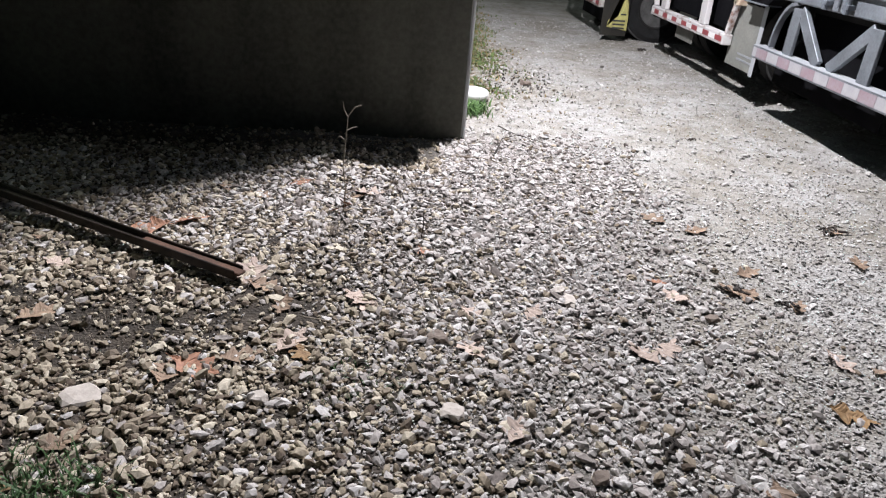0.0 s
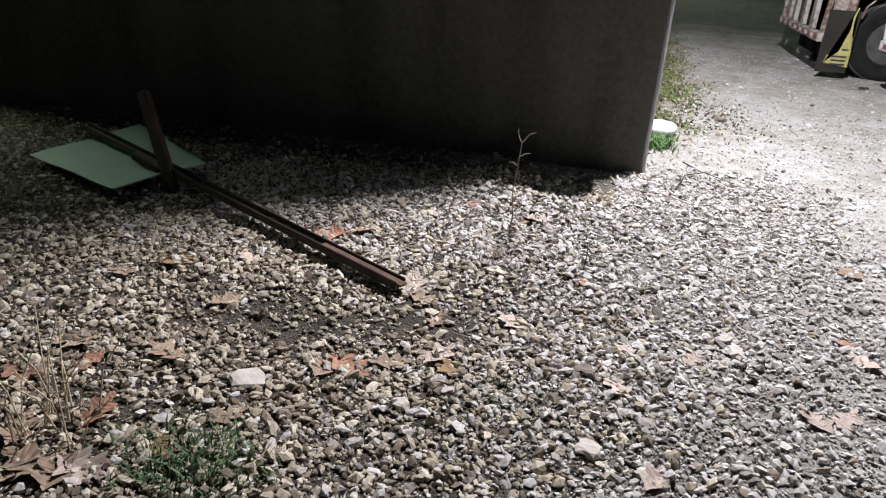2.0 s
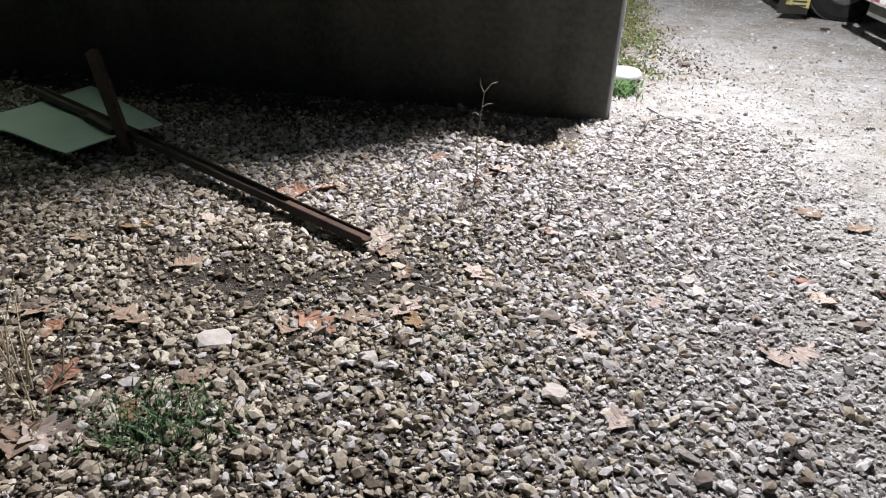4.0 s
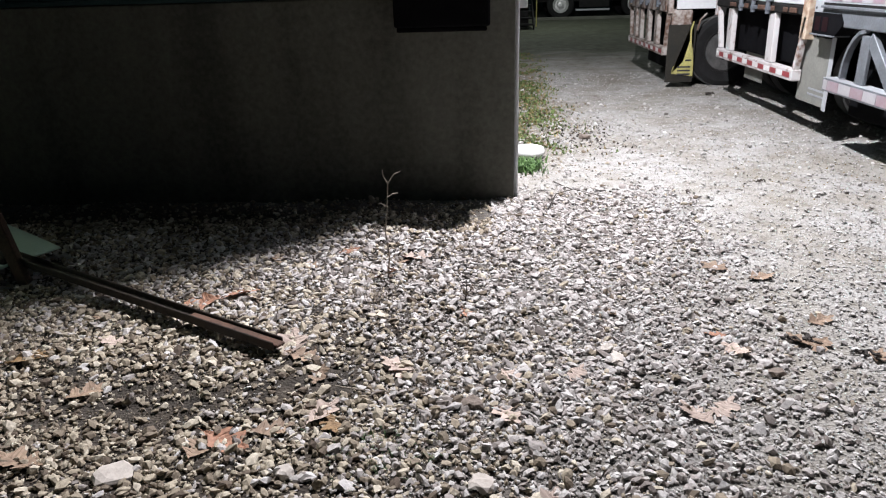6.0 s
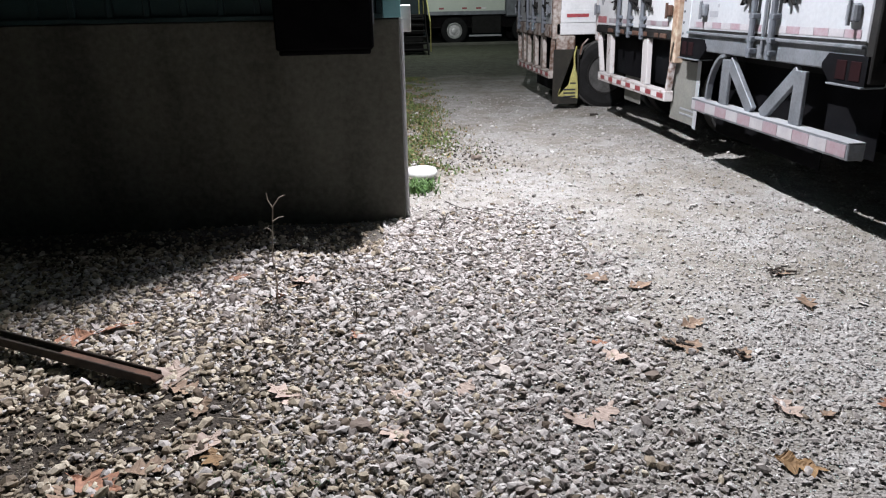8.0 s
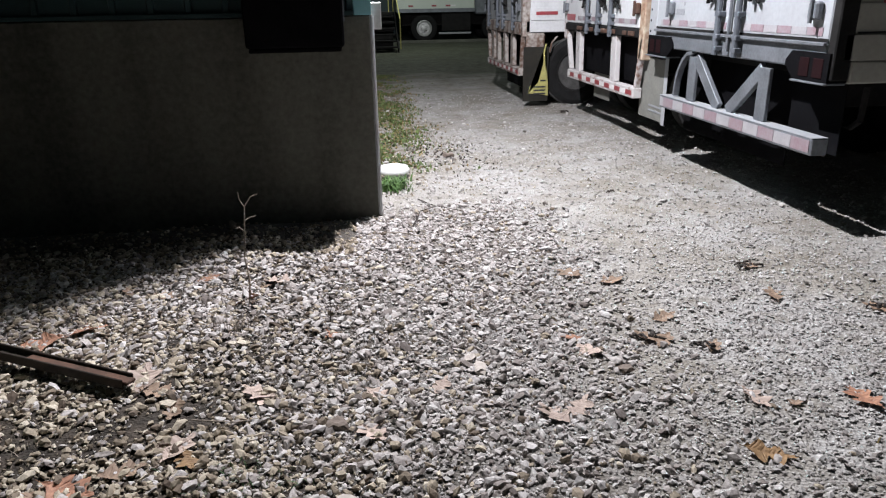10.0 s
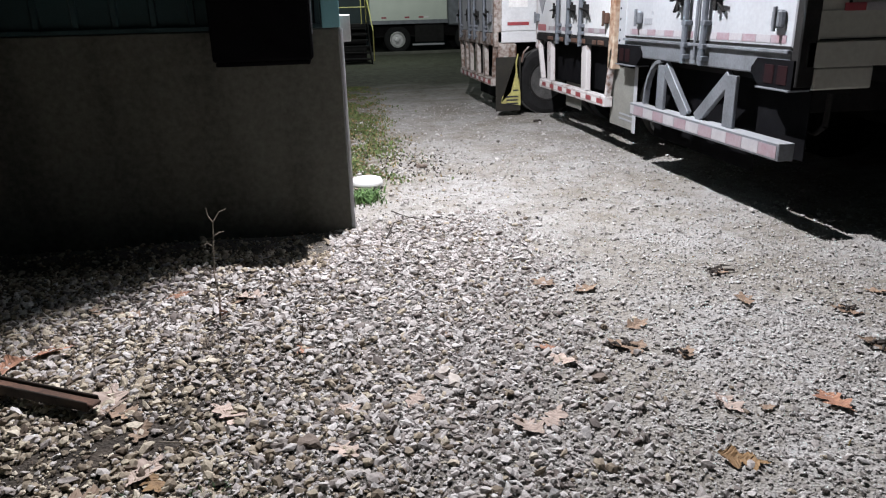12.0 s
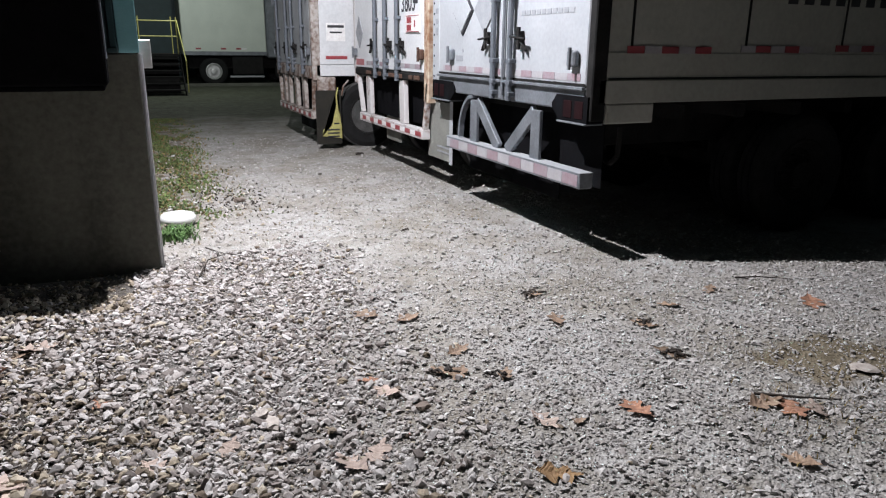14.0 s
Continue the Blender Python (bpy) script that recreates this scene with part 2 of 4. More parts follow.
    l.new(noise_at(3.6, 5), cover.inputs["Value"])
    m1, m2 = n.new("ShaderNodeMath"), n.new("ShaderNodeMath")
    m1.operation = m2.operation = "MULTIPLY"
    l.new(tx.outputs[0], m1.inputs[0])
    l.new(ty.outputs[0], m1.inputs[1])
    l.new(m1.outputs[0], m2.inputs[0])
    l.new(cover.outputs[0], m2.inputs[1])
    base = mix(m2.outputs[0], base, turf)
    # Dimness of the lane's end put into the colour: darker green-grey, ragged edge.
    end = n.new("ShaderNodeMath")
    end.operation = "MULTIPLY_ADD"
    end.inputs[1].default_value = 4.0
    l.new(noise_at(0.9, 5), end.inputs[0])
    l.new(sep.outputs["Y"], end.inputs[2])
    rough = n.new("ShaderNodeMapRange")
    rough.inputs["From Min"].default_value, rough.inputs["From Max"].default_value = 14.5, 18.0
    l.new(end.outputs[0], rough.inputs["Value"])
    far_dim = ramp(noise_at(6.0), [(0.35, (0.045, 0.05, 0.033)), (0.65, (0.10, 0.105, 0.075))])
    base = mix(rough.outputs[0], base, far_dim)
    spot = n.new("ShaderNodeVectorMath")
    spot.operation = "SUBTRACT"
    spot.inputs[1].default_value = (3.1, 2.15, 0)
    l.new(geo.outputs["Position"], spot.inputs[0])
    squash = n.new("ShaderNodeVectorMath")
    squash.operation = "MULTIPLY"
    squash.inputs[1].default_value = (2.1, 3.2, 0)
    l.new(spot.outputs[0], squash.inputs[0])
    away = n.new("ShaderNodeVectorMath")
    away.operation = "LENGTH"
    l.new(squash.outputs[0], away.inputs[0])
    ragged = n.new("ShaderNodeMath")
    ragged.operation = "MULTIPLY_ADD"
    ragged.inputs[1].default_value = 1.6
    l.new(noise_at(5.0, 6), ragged.inputs[0])
    l.new(away.outputs["Value"], ragged.inputs[2])
    wet = n.new("ShaderNodeMapRange")
    wet.inputs["From Min"].default_value, wet.inputs["From Max"].default_value = 1.85, 1.45
    l.new(ragged.outputs[0], wet.inputs["Value"])
    mud = ramp(noise_at(18.0), [(0.3, (0.15, 0.125, 0.085)), (0.7, (0.23, 0.195, 0.14))])
    base = mix(wet.outputs[0], base, mud)
    speck = ramp(noise_at(26.0, 3), [(0.30, (0.55, 0.51, 0.46)), (0.42, (0.96, 0.955, 0.95)), (0.66, (1.0, 1.0, 1.0))])
    base = mix(0.8, base, speck, "MULTIPLY")
    coarse = ramp(noise_at(7.5, 7), [(0.36, (0.70, 0.675, 0.62)), (0.52, (1, 1, 1))])
    base = mix(0.8, base, coarse, "MULTIPLY")
    patch = ramp(noise_at(1.3, 5), [(0.42, (1, 1, 1)), (0.62, (0.74, 0.70, 0.62))])
    base = mix(0.8, base, patch, "MULTIPLY")
    l.new(base, bsdf.inputs["Base Color"])
    b = n.new("ShaderNodeBump")
    b.inputs["Strength"].default_value, b.inputs["Distance"].default_value = 0.7, 0.014
    l.new(vor.outputs["Distance"], b.inputs["Height"])
    b2 = n.new("ShaderNodeBump")
    b2.inputs["Strength"].default_value, b2.inputs["Distance"].default_value = 0.5, 0.03
    l.new(noise_at(14.0), b2.inputs["Height"])
    l.new(b.outputs[0], b2.inputs["Normal"])
    l.new(b2.outputs[0], bsdf.inputs["Normal"])
    return m


def gravel_material(name, stops, hue):
    """Crushed stone: each piece with a colour of its own, dusty."""
    m = bpy.data.materials.new(name)
    m.use_nodes = True
    n, l = m.node_tree.nodes, m.node_tree.links
    bsdf = n["Principled BSDF"]
    bsdf.inputs["Roughness"].default_value = 0.88
    geo = n.new("ShaderNodeNewGeometry")
    r = n.new("ShaderNodeValToRGB")
    while len(r.color_ramp.elements) < len(stops):
        r.color_ramp.elements.new(0.5)
    for e, (p, c) in zip(r.color_ramp.elements, stops):
        e.position, e.color = p, (*c, 1)
    l.new(geo.outputs["Random Per Island"], r.inputs[0])
    t = n.new("ShaderNodeTexNoise")
    t.inputs["Scale"].default_value, t.inputs["Detail"].default_value = 90, 5
    l.new(geo.outputs["Position"], t.inputs["Vector"])
    mr = n.new("ShaderNodeMapRange")
    mr.inputs["From Min"].default_value, mr.inputs["From Max"].default_value = 0.3, 0.7
    mr.inputs["To Min"].default_value, mr.inputs["To Max"].default_value = 0.75, 1.2
    l.new(t.outputs["Fac"], mr.inputs["Value"])
    hsv = n.new("ShaderNodeHueSaturation")
    hsv.inputs["Saturation"].default_value = hue
    l.new(r.outputs[0], hsv.inputs["Color"])
    l.new(mr.outputs[0], hsv.inputs["Value"])
    l.new(hsv.outputs[0], bsdf.inputs["Base Color"])
    b = n.new("ShaderNodeBump")
    b.inputs["Strength"].default_value, b.inputs["Distance"].default_value = 0.5, 0.004
    l.new(t.outputs["Fac"], b.inputs["Height"])
    l.new(b.outputs[0], bsdf.inputs["Normal"])
    return m


# ---- ground: one sheet, fine near the walk, coarse to the horizon ----
def swell(x, y):
    """Height of the ground: small humps, and a low rise added to fit the building's shadow edge."""
    rise = 0.065 * math.exp(-((x + 0.85) / 0.42) ** 2 - ((y - 4.3) / 0.30) ** 2)
    return rise + 0.018 * noise.noise((x * 1.3, y * 1.3, 3.1)) + 0.010 * noise.noise((x * 4.1, y * 4.1, 7.7))


def ground_sheet():
    def line(lo, hi, step, far):
        core = list(np.arange(lo, hi + 1e-6, step))
        out, d = [], step
        while d < far:
            d *= 1.45
            out.append(d)
        return [lo - s for s in reversed(out)] + core + [hi + s for s in out]

    xs, ys = line(-5.0, 5.5, 0.07, 320), line(0.0, 13.0, 0.07, 320)
    verts, faces = [], []
    for y in ys:
        for x in xs:
            near = max(0.0, 1 - max(abs(x) - 6, abs(y - 6) - 8, 0) / 4)
            verts.append((x, y, swell(x, y) * near))
    w = len(xs)
    for j in range(len(ys) - 1):
        for i in range(w - 1):
            a = j * w + i
            faces.append((a, a + 1, a + w + 1, a + w))
    me = bpy.data.meshes.new("ground")
    me.from_pydata(verts, [], faces)
    me.polygons.foreach_set("use_smooth", [True] * len(me.polygons))
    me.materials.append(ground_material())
    return tagged(new("ground", me), "gravel yard of pale packed dirt and grit", "ground", kind="structure")


ground_sheet()

# ---- building: concrete base, dark teal siding, shallow eave ----
CX, CY = 0.075, 4.92     # the building's corner


def building():
    b = thing("building", "building with concrete base wall and dark teal metal siding", "building", kind="structure")
    part("base_wall", box(bmesh.new(), (-6.0, CY, -0.3), (CX, CY + 0.25, 1.425), 0.006), CONCRETE, b, "stained grey concrete base wall")
    part("side_wall", box(bmesh.new(), (CX - 0.25, CY + 0.252, -0.3), (CX, 22.4, 1.425)), CONCRETE, b)
    x = -6.0
    while x < -0.05:                                  # ribbed metal siding, panel by panel
        e = min(x + 0.235, -0.034)
        bm = bmesh.new()
        plan = [(x, CY + 0.2), (x, CY - 0.012), (max(x, e - 0.05), CY - 0.012), (max(x, e - 0.04), CY - 0.032), (e - 0.008, CY - 0.032), (e - 0.001, CY - 0.012), (e - 0.001, CY + 0.2)]
        lo, hi = [bm.verts.new((*q, 1.462)) for q in plan], [bm.verts.new((*q, 5.4)) for q in plan]
        for k in range(7):
            bm.faces.new((lo[k], hi[k], hi[(k + 1) % 7], lo[(k + 1) % 7]))
        bm.faces.new(lo)
        bm.faces.new(hi[::-1])
        bmesh.ops.recalc_face_normals(bm, faces=bm.faces)
        part("siding_panel", bm, SIDING, b, "dark teal ribbed metal siding")
        x += 0.235
    part("flashing", box(bmesh.new(), (-6.0, CY - 0.05, 1.43), (-0.034, CY + 0.1, 1.46), 0.004), SIDING, b)
    part("corner_trim", box(bmesh.new(), (-0.032, CY - 0.02, 1.43), (CX + 0.012, CY + 0.25, 5.4), 0.004), TEAL, b, "light teal metal corner trim")
    part("side_siding", box(bmesh.new(), (CX - 0.25, CY + 0.252, 1.43), (CX, 22.4, 5.4)), SIDING, b)
    part("rear_wall", box(bmesh.new(), (-6.0, 22.4, -0.3), (CX, 22.65, 5.4)), SIDING, b)
    part("end_wall", box(bmesh.new(), (-6.25, CY, -0.3), (-6.002, 22.65, 5.4)), SIDING, b)
    part("roof", box(bmesh.new(), (-6.26, CY - 0.03, 5.402), (CX + 0.014, 22.66, 5.5), 0.01), ROOFING, b)
    # conduit up the corner
    bm = bmesh.new()
    tube(bm, (CX + 0.014, CY + 0.03, -0.05), (CX + 0.014, CY + 0.03, 1.42), 0.016)
    part("conduit", bm, BRIGHT, b, "pale painted conduit")
    return b


building()
pad = thing("dock_pad", "black rubber dock pad hung on the building wall", "dock pad")
part("pad", box(bmesh.new(), (-0.705, 4.53, 1.250), (-0.100, CY - 0.036, 1.93), 0.012), BLACK, pad)
part("lip", box(bmesh.new(), (-0.69, 4.54, 1.222), (-0.12, CY - 0.04, 1.249), 0.006), BLACK, pad)
# Grey strip drawn for the lamplit right edge of the pad.
part("edge_strip", box(bmesh.new(), (-0.0995, 4.60, 1.40), (-0.092, 4.66, 1.92), 0.002), GREY, pad, "thin grey strip for the lit pad edge")
part("bracket", box(bmesh.new(), (-0.60, CY - 0.035, 1.45), (-0.25, CY - 0.0325, 1.9), 0.001), BLACK, pad)
j = thing("junction_box", "white metal junction box on the building corner", "junction box")
part("box_body", box(bmesh.new(), (CX + 0.004, CY + 0.05, 1.34), (CX + 0.078, CY + 0.18, 1.505), 0.006), PLASTIC, j)
part("cover", box(bmesh.new(), (CX + 0.003, CY + 0.035, 1.335), (CX + 0.082, CY + 0.049, 1.51), 0.004), PLASTIC, j)


# ---- trailers ----
def wheel(parent, x, y, side, dusty=False, r=0.50, wide=0.27, bright=False):
    """A tyre on a rim, its outer face towards side (-1 or 1) along y."""
    bm = bmesh.new()
    lathe(bm, [(0.30, 0.10), (0.305, 0.02), (0.42, 0.0), (r - 0.03, 0.02), (r, 0.05), (r, 0.09), (r - 0.014, 0.093), (r - 0.014, 0.103), (r, 0.106), (r, wide / 2 + 0.02), (r - 0.014, wide / 2 + 0.023), (r - 0.014, wide / 2 + 0.033), (r, wide / 2 + 0.036), (r, wide - 0.05), (r - 0.03, wide - 0.02), (0.42, wide), (0.305, wide - 0.02), (0.30, wide - 0.12)], (x, y, r - 0.01), (0, side, 0), 36)
    t = part("wheel", bm, TYRE, parent)
    if dusty:
        part("tread", lathe(bmesh.new(), [(r - 0.012, 0.035), (r + 0.003, 0.052), (r + 0.003, wide - 0.052), (r - 0.012, wide - 0.035)], (x, y, r - 0.01), (0, side, 0), 36), DUSTY, t, "dusty tread")
    bm = bmesh.new()
    lathe(bm, [(0.295, wide - 0.11), (0.302, wide - 0.015), (0.285, wide - 0.012), (0.265, wide - 0.04), (0.22, wide - 0.09), (0.13, wide - 0.09), (0.11, wide - 0.01), (0.05, wide)], (x, y, r - 0.01), (0, side, 0), 28)
    for k in range(10):
        a = 2 * math.pi * k / 10
        tube(bm, (x + 0.165 * math.cos(a), y + side * (wide - 0.10), r - 0.01 + 0.165 * math.sin(a)), (x + 0.165 * math.cos(a), y + side * (wide - 0.06), r - 0.01 + 0.165 * math.sin(a)), 0.014, seg=6)
    part("rim", bm, RIM if bright else CHASSIS, t)
    return t


def tape_row(parent, x, y0, y1, z, high, seg=0.165, faded=False):
    """Red and white reflective tape; every piece a part."""
    y, red = y0, True
    while y < y1 - 0.02:
        e = min(y + seg, y1)
        bm = box(bmesh.new(), (x - 0.004, y + 0.002, z), (x - 0.0005, e - 0.002, z + high))
        part("reflective_tape", bm, (FADED if red else DULL) if faded else (RED if red else WTAPE), parent)
        y, red = e, not red


def lock_rod(parent, y, z0, z1, handle_z, side, mat=CHASSIS_GREY):
    bm = tube(bmesh.new(), (-0.045, y, z0), (-0.045, y, z1), 0.024)
    for z in (z0 + 0.03, z0 + 0.12, handle_z - 0.2, handle_z + 0.28, handle_z + 0.9):
        box(bm, (-0.065, y - 0.034, z), (0.0, y + 0.034, z + 0.04), 0.006)
    rod = part("lock_rod", bm, mat, parent)
    bm = bmesh.new()
    bar(bm, (-0.06, y + 0.02 * side, handle_z + 0.01), (-0.06, y + 0.25 * side, handle_z - 0.01), 0.022, 0.015, bevel=0.003)
    bar(bm, (-0.05, y + 0.14 * side, handle_z + 0.08), (-0.05, y + 0.14 * side, handle_z - 0.09), 0.034, 0.02, bevel=0.003)
    bar(bm, (-0.04, y + 0.16 * side, handle_z - 0.03), (-0.03, y + 0.23 * side, handle_z - 0.10), 0.028, 0.016, bevel=0.003)
    box(bm, (-0.055, y + 0.12 * side - 0.03, handle_z - 0.05), (0.0, y + 0.12 * side + 0.03, handle_z + 0.05), 0.006)
    part("handle", bm, CHASSIS, rod, "dark steel cam handle")


def hinge(parent, y, z, mat):
    bm = box(bmesh.new(), (-0.05, y - 0.05, z - 0.05), (0.0, y + 0.05, z + 0.06), 0.012)
    tube(bm, (-0.055, y, z - 0.07), (-0.055, y, z + 0.08), 0.014)
    part("hinge", bm, mat, parent)


def chassis(t, width, long, axles, dusty=False):
    for y in (0.75, width - 0.75):
        part("frame_rail", box(bmesh.new(), (0.25, y - 0.06, 0.72), (long - 0.4, y + 0.06, 0.985), 0.01), CHASSIS, t)
    for k in range(int(long / 0.6)):
        part("crossmember", box(bmesh.new(), (0.2 + k * 0.6, 0.065, 0.99), (0.28 + k * 0.6, width - 0.065, 1.09)), CHASSIS, t)
    for x in axles:
        part("axle", tube(bmesh.new(), (x, 0.2, 0.49), (x, width - 0.2, 0.49), 0.065), CHASSIS, t)
        for y in (0.75, width - 0.75):
            part("spring_hanger", box(bmesh.new(), (x - 0.35, y - 0.05, 0.56), (x + 0.35, y + 0.05, 0.718), 0.02), CHASSIS, t)
        for y, s in ((0.31, -1), (0.62, -1), (width - 0.31, 1), (width - 0.62, 1)):
            wheel(t, x, y, s, dusty if y > width / 2 or dusty == 2 else False)
    for y in (0.55, width - 0.55):
        leg = part("landing_leg", box(bmesh.new(), (long - 3.2, y - 0.06, 0.1), (long - 3.08, y + 0.06, 1.05), 0.01), CHASSIS, t)
        part("foot", box(bmesh.new(), (long - 3.28, y - 0.14, -0.01), (long - 3.0, y + 0.14, 0.098), 0.01), CHASSIS, leg)


def stalk_tube(points, r):
    bm = bmesh.new()
    for a, b in zip(points, points[1:]):
        tube(bm, a, b, r, seg=8)
    return bm


def trailer_body(t, width, long, z0, z1, side_mat):
    bm = box(bmesh.new(), (0.06, 0.012, z0 + 0.16), (long, width - 0.012, z1), 0.02)
    part("cargo_body", bm, side_mat, t)
    bm = box(bmesh.new(), (0.06, 0.0, z0), (long, 0.06, z0 + 0.158), 0.006)
    box(bm, (0.06, 0.004, z0 + 0.165), (long, 0.012, z0 + 0.34), 0.002)
    part("side_rail", bm, side_mat, t)
    part("side_rail", box(bmesh.new(), (0.06, width - 0.06, z0), (long, width, z0 + 0.158), 0.006), side_mat, t)


def print_bars(parent, face, spots, mat):
    """Flat bars of print: face 'x' or 'y'; spots as (along, z, length, height)."""
    for a, z, w, h in spots:
        if face == "x":
            bm = box(bmesh.new(), (-0.003, a, z), (0.0, a + w, z + h))
        else:
            bm = box(bmesh.new(), (a, 0.008, z), (a + w, 0.0115, z + h))
        part("print_bar", bm, mat, parent)


def plate(outline, y0, y1):
    """A flat plate with that outline in x and z, from y0 to y1."""
    bm = bmesh.new()
    front, back = [bm.verts.new((x, y0, z)) for x, z in outline], [bm.verts.new((x, y1, z)) for x, z in outline]
    n = len(outline)
    for k in range(n):
        bm.faces.new((front[k], back[k], back[(k + 1) % n], front[(k + 1) % n]))
    bm.faces.new(front)
    bm.faces.new(back[::-1])
    bmesh.ops.triangulate(bm, faces=[f for f in bm.faces if len(f.verts) > 4])
    bmesh.ops.recalc_face_normals(bm, faces=bm.faces)
    return bm


def diamond(parent, y, z, half, mat, name="placard", tall=1.0):
    bm = bmesh.new()
    a = [bm.verts.new((-0.012, y + dy * half, z + dz * half * tall)) for dy, dz in ((-1, 0), (0, -1), (1, 0), (0, 1))]
    b = [bm.verts.new((-0.0005, y + dy * half, z + dz * half * tall)) for dy, dz in ((-1, 0), (0, -1), (1, 0), (0, 1))]
    bm.faces.new(a)
    for k in range(4):
        bm.faces.new((a[k], b[k], b[(k + 1) % 4], a[(k + 1) % 4]))
    bmesh.ops.recalc_face_normals(bm, faces=bm.faces)
    return part(name, bm, mat, parent)


def trailer_near():
    """White box trailer with a grey rear frame and an M-braced bumper; its rear is at x = 0."""
    W, L = 2.79, 13.0
    t = thing("box_trailer", "white box trailer with grey rear frame, M-braced bumper and shaded side", "trailer", (2.87, 4.02, 0), "parked trailers")
    trailer_body(t, W, L, 1.12, 4.05, WHITE_SIDE)
    part("rear_post", box(bmesh.new(), (0.0, 0.0, 1.0), (0.12, 0.075, 4.07), 0.008), CHASSIS, t, "dark steel corner post")
    part("rear_post", box(bmesh.new(), (0.0, W - 0.17, 1.0), (0.12, W, 4.07), 0.008), WHITE, t, "white riveted corner post")
    part("header", box(bmesh.new(), (0.0, 0.077, 3.92), (0.12, W - 0.172, 4.07), 0.008), GREY, t)
    bm = box(bmesh.new(), (0.0, 0.077, 1.06), (0.14, W - 0.172, 1.225), 0.01)
    part("sill", bm, GREY, t, "grey painted steel sill")
    part("sill_lip", box(bmesh.new(), (-0.03, 0.08, 1.205), (0.0, W - 0.18, 1.228), 0.004), GREY, t)
    for y0, y1, flip in ((0.02, 0.47, 1), (W - 0.58, W - 0.04, -1)):       # dark lamp boxes with a slanted inner end
        bm = bmesh.new()
        inner, outer = (y1, y0) if flip > 0 else (y0, y1)
        shape = [(outer, 0.985), (inner - 0.10 * flip, 0.985), (inner, 1.07), (inner, 1.10), (inner - 0.06 * flip, 1.165), (outer, 1.165)]
        front = [bm.verts.new((-0.014, y, z)) for y, z in shape]
        back = [bm.verts.new((0.13, y, z)) for y, z in shape]
        bm.faces.new(front)
        bm.faces.new(back[::-1])
        for a in range(6):
            bm.faces.new((front[a], back[a], back[(a + 1) % 6], front[(a + 1) % 6]))
        bmesh.ops.recalc_face_normals(bm, faces=bm.faces)
        h = part("lamp_box", bm, BLACK, t, "black lamp housing")
        part("lip", box(bmesh.new(), (-0.035, min(outer, inner - 0.10 * flip), 0.972), (0.12, max(outer, inner - 0.10 * flip), 0.984), 0.003), GREY, h)
        for c in (0.10, 0.24):
            part("tail_light", box(bmesh.new(), (-0.019, outer + c * flip - 0.05, 1.01), (-0.0145, outer + c * flip + 0.05, 1.13), 0.002), TAIL, h, "dark red tail light")
    for k, (y0, y1) in enumerate(((0.08, 1.235), (1.255, W - 0.18))):
        d = part("door", box(bmesh.new(), (0.0, y0, 1.23), (0.055, y1, 3.915), 0.008), WHITE, t, "white door panel")
        tape_row(d, 0.0, y0 + 0.06, y1 - 0.10, 1.265, 0.05, faded=True)
        part("door_gasket", box(bmesh.new(), (-0.004, y0, 1.231), (-0.0005, y1, 1.25)), CHASSIS, d)
        lock_rod(d, 1.085 if k == 0 else 1.375, 1.07, 3.9, 1.56, -1 if k == 0 else 1)
        y = 0.215 if k == 0 else W - 0.50
        for z in (1.41, 2.2, 3.0, 3.7):
            hinge(d, y, z, GREY)
        if k == 0:
            print_bars(d, "x", [(0.26 + 0.075 * i, 1.725, 0.055, 0.036) for i in range(10)], INK_GREY)
        else:
            ring = diamond(d, 2.06, 1.80, 0.215, INK, "placard", 1.0)
            p = diamond(d, 2.06, 1.80, 0.185, WHITE, "placard_face")
            p.location.x = -0.013
            diamond(d, 1.62, 1.80, 0.20, INK_GREY)
            print_bars(d, "x", [(2.06, 1.36, 0.15, 0.05), (2.05, 1.44, 0.03, 0.03)], INK_GREY)
    part("seam_rod", tube(bmesh.new(), (-0.02, 1.245, 1.1), (-0.02, 1.245, 3.9), 0.012), GREY, t)
    # bumper with its braces
    y0, y1 = 0.035, 2.35
    bu = part("bumper", box(bmesh.new(), (-0.03, y0, 0.525), (0.085, y1, 0.635), 0.006), GREY, t, "white-grey painted steel bumper")
    part("bumper_cap", box(bmesh.new(), (-0.031, y0 + 0.003, 0.636), (0.085, y1 - 0.003, 0.640)), WHITE, bu)
    tape_row(bu, -0.03, y0 + 0.02, y1 - 0.02, 0.542, 0.080, seg=0.20, faded=True)
    for y, lean in ((1.845, -1), (0.745, 1)):
        part("brace", bar(bmesh.new(), (0.03, y, 0.641), (0.03, y, 1.02), 0.03, 0.135, (0, 1, 0), 0.004), GREY, bu)
        part("brace", bar(bmesh.new(), (0.04, y + lean * 0.04, 1.01), (0.04, y + lean * 0.47, 0.641), 0.04, 0.105, (0, 1, 0), 0.004), GREY, bu)
    chassis(t, W, L, (2.2, 3.5))
    bm = bmesh.new()
    outline = [(1.86, 0.645), (1.86, 1.05)] + [(1.86 + 0.27 * math.sin(a), 0.645 + 0.405 * math.cos(a)) for a in (0.25, 0.5, 0.75, 1.0, 1.25, 1.5, 1.57)]
    bm.faces.new([bm.verts.new((0.055, y, z)) for y, z in outline])
    bmesh.ops.solidify(bm, geom=bm.faces[:], thickness=0.008)
    bmesh.ops.recalc_face_normals(bm, faces=bm.faces)
    part("gusset", bm, CHASSIS_GREY, bu, "blue-grey gusset plate")
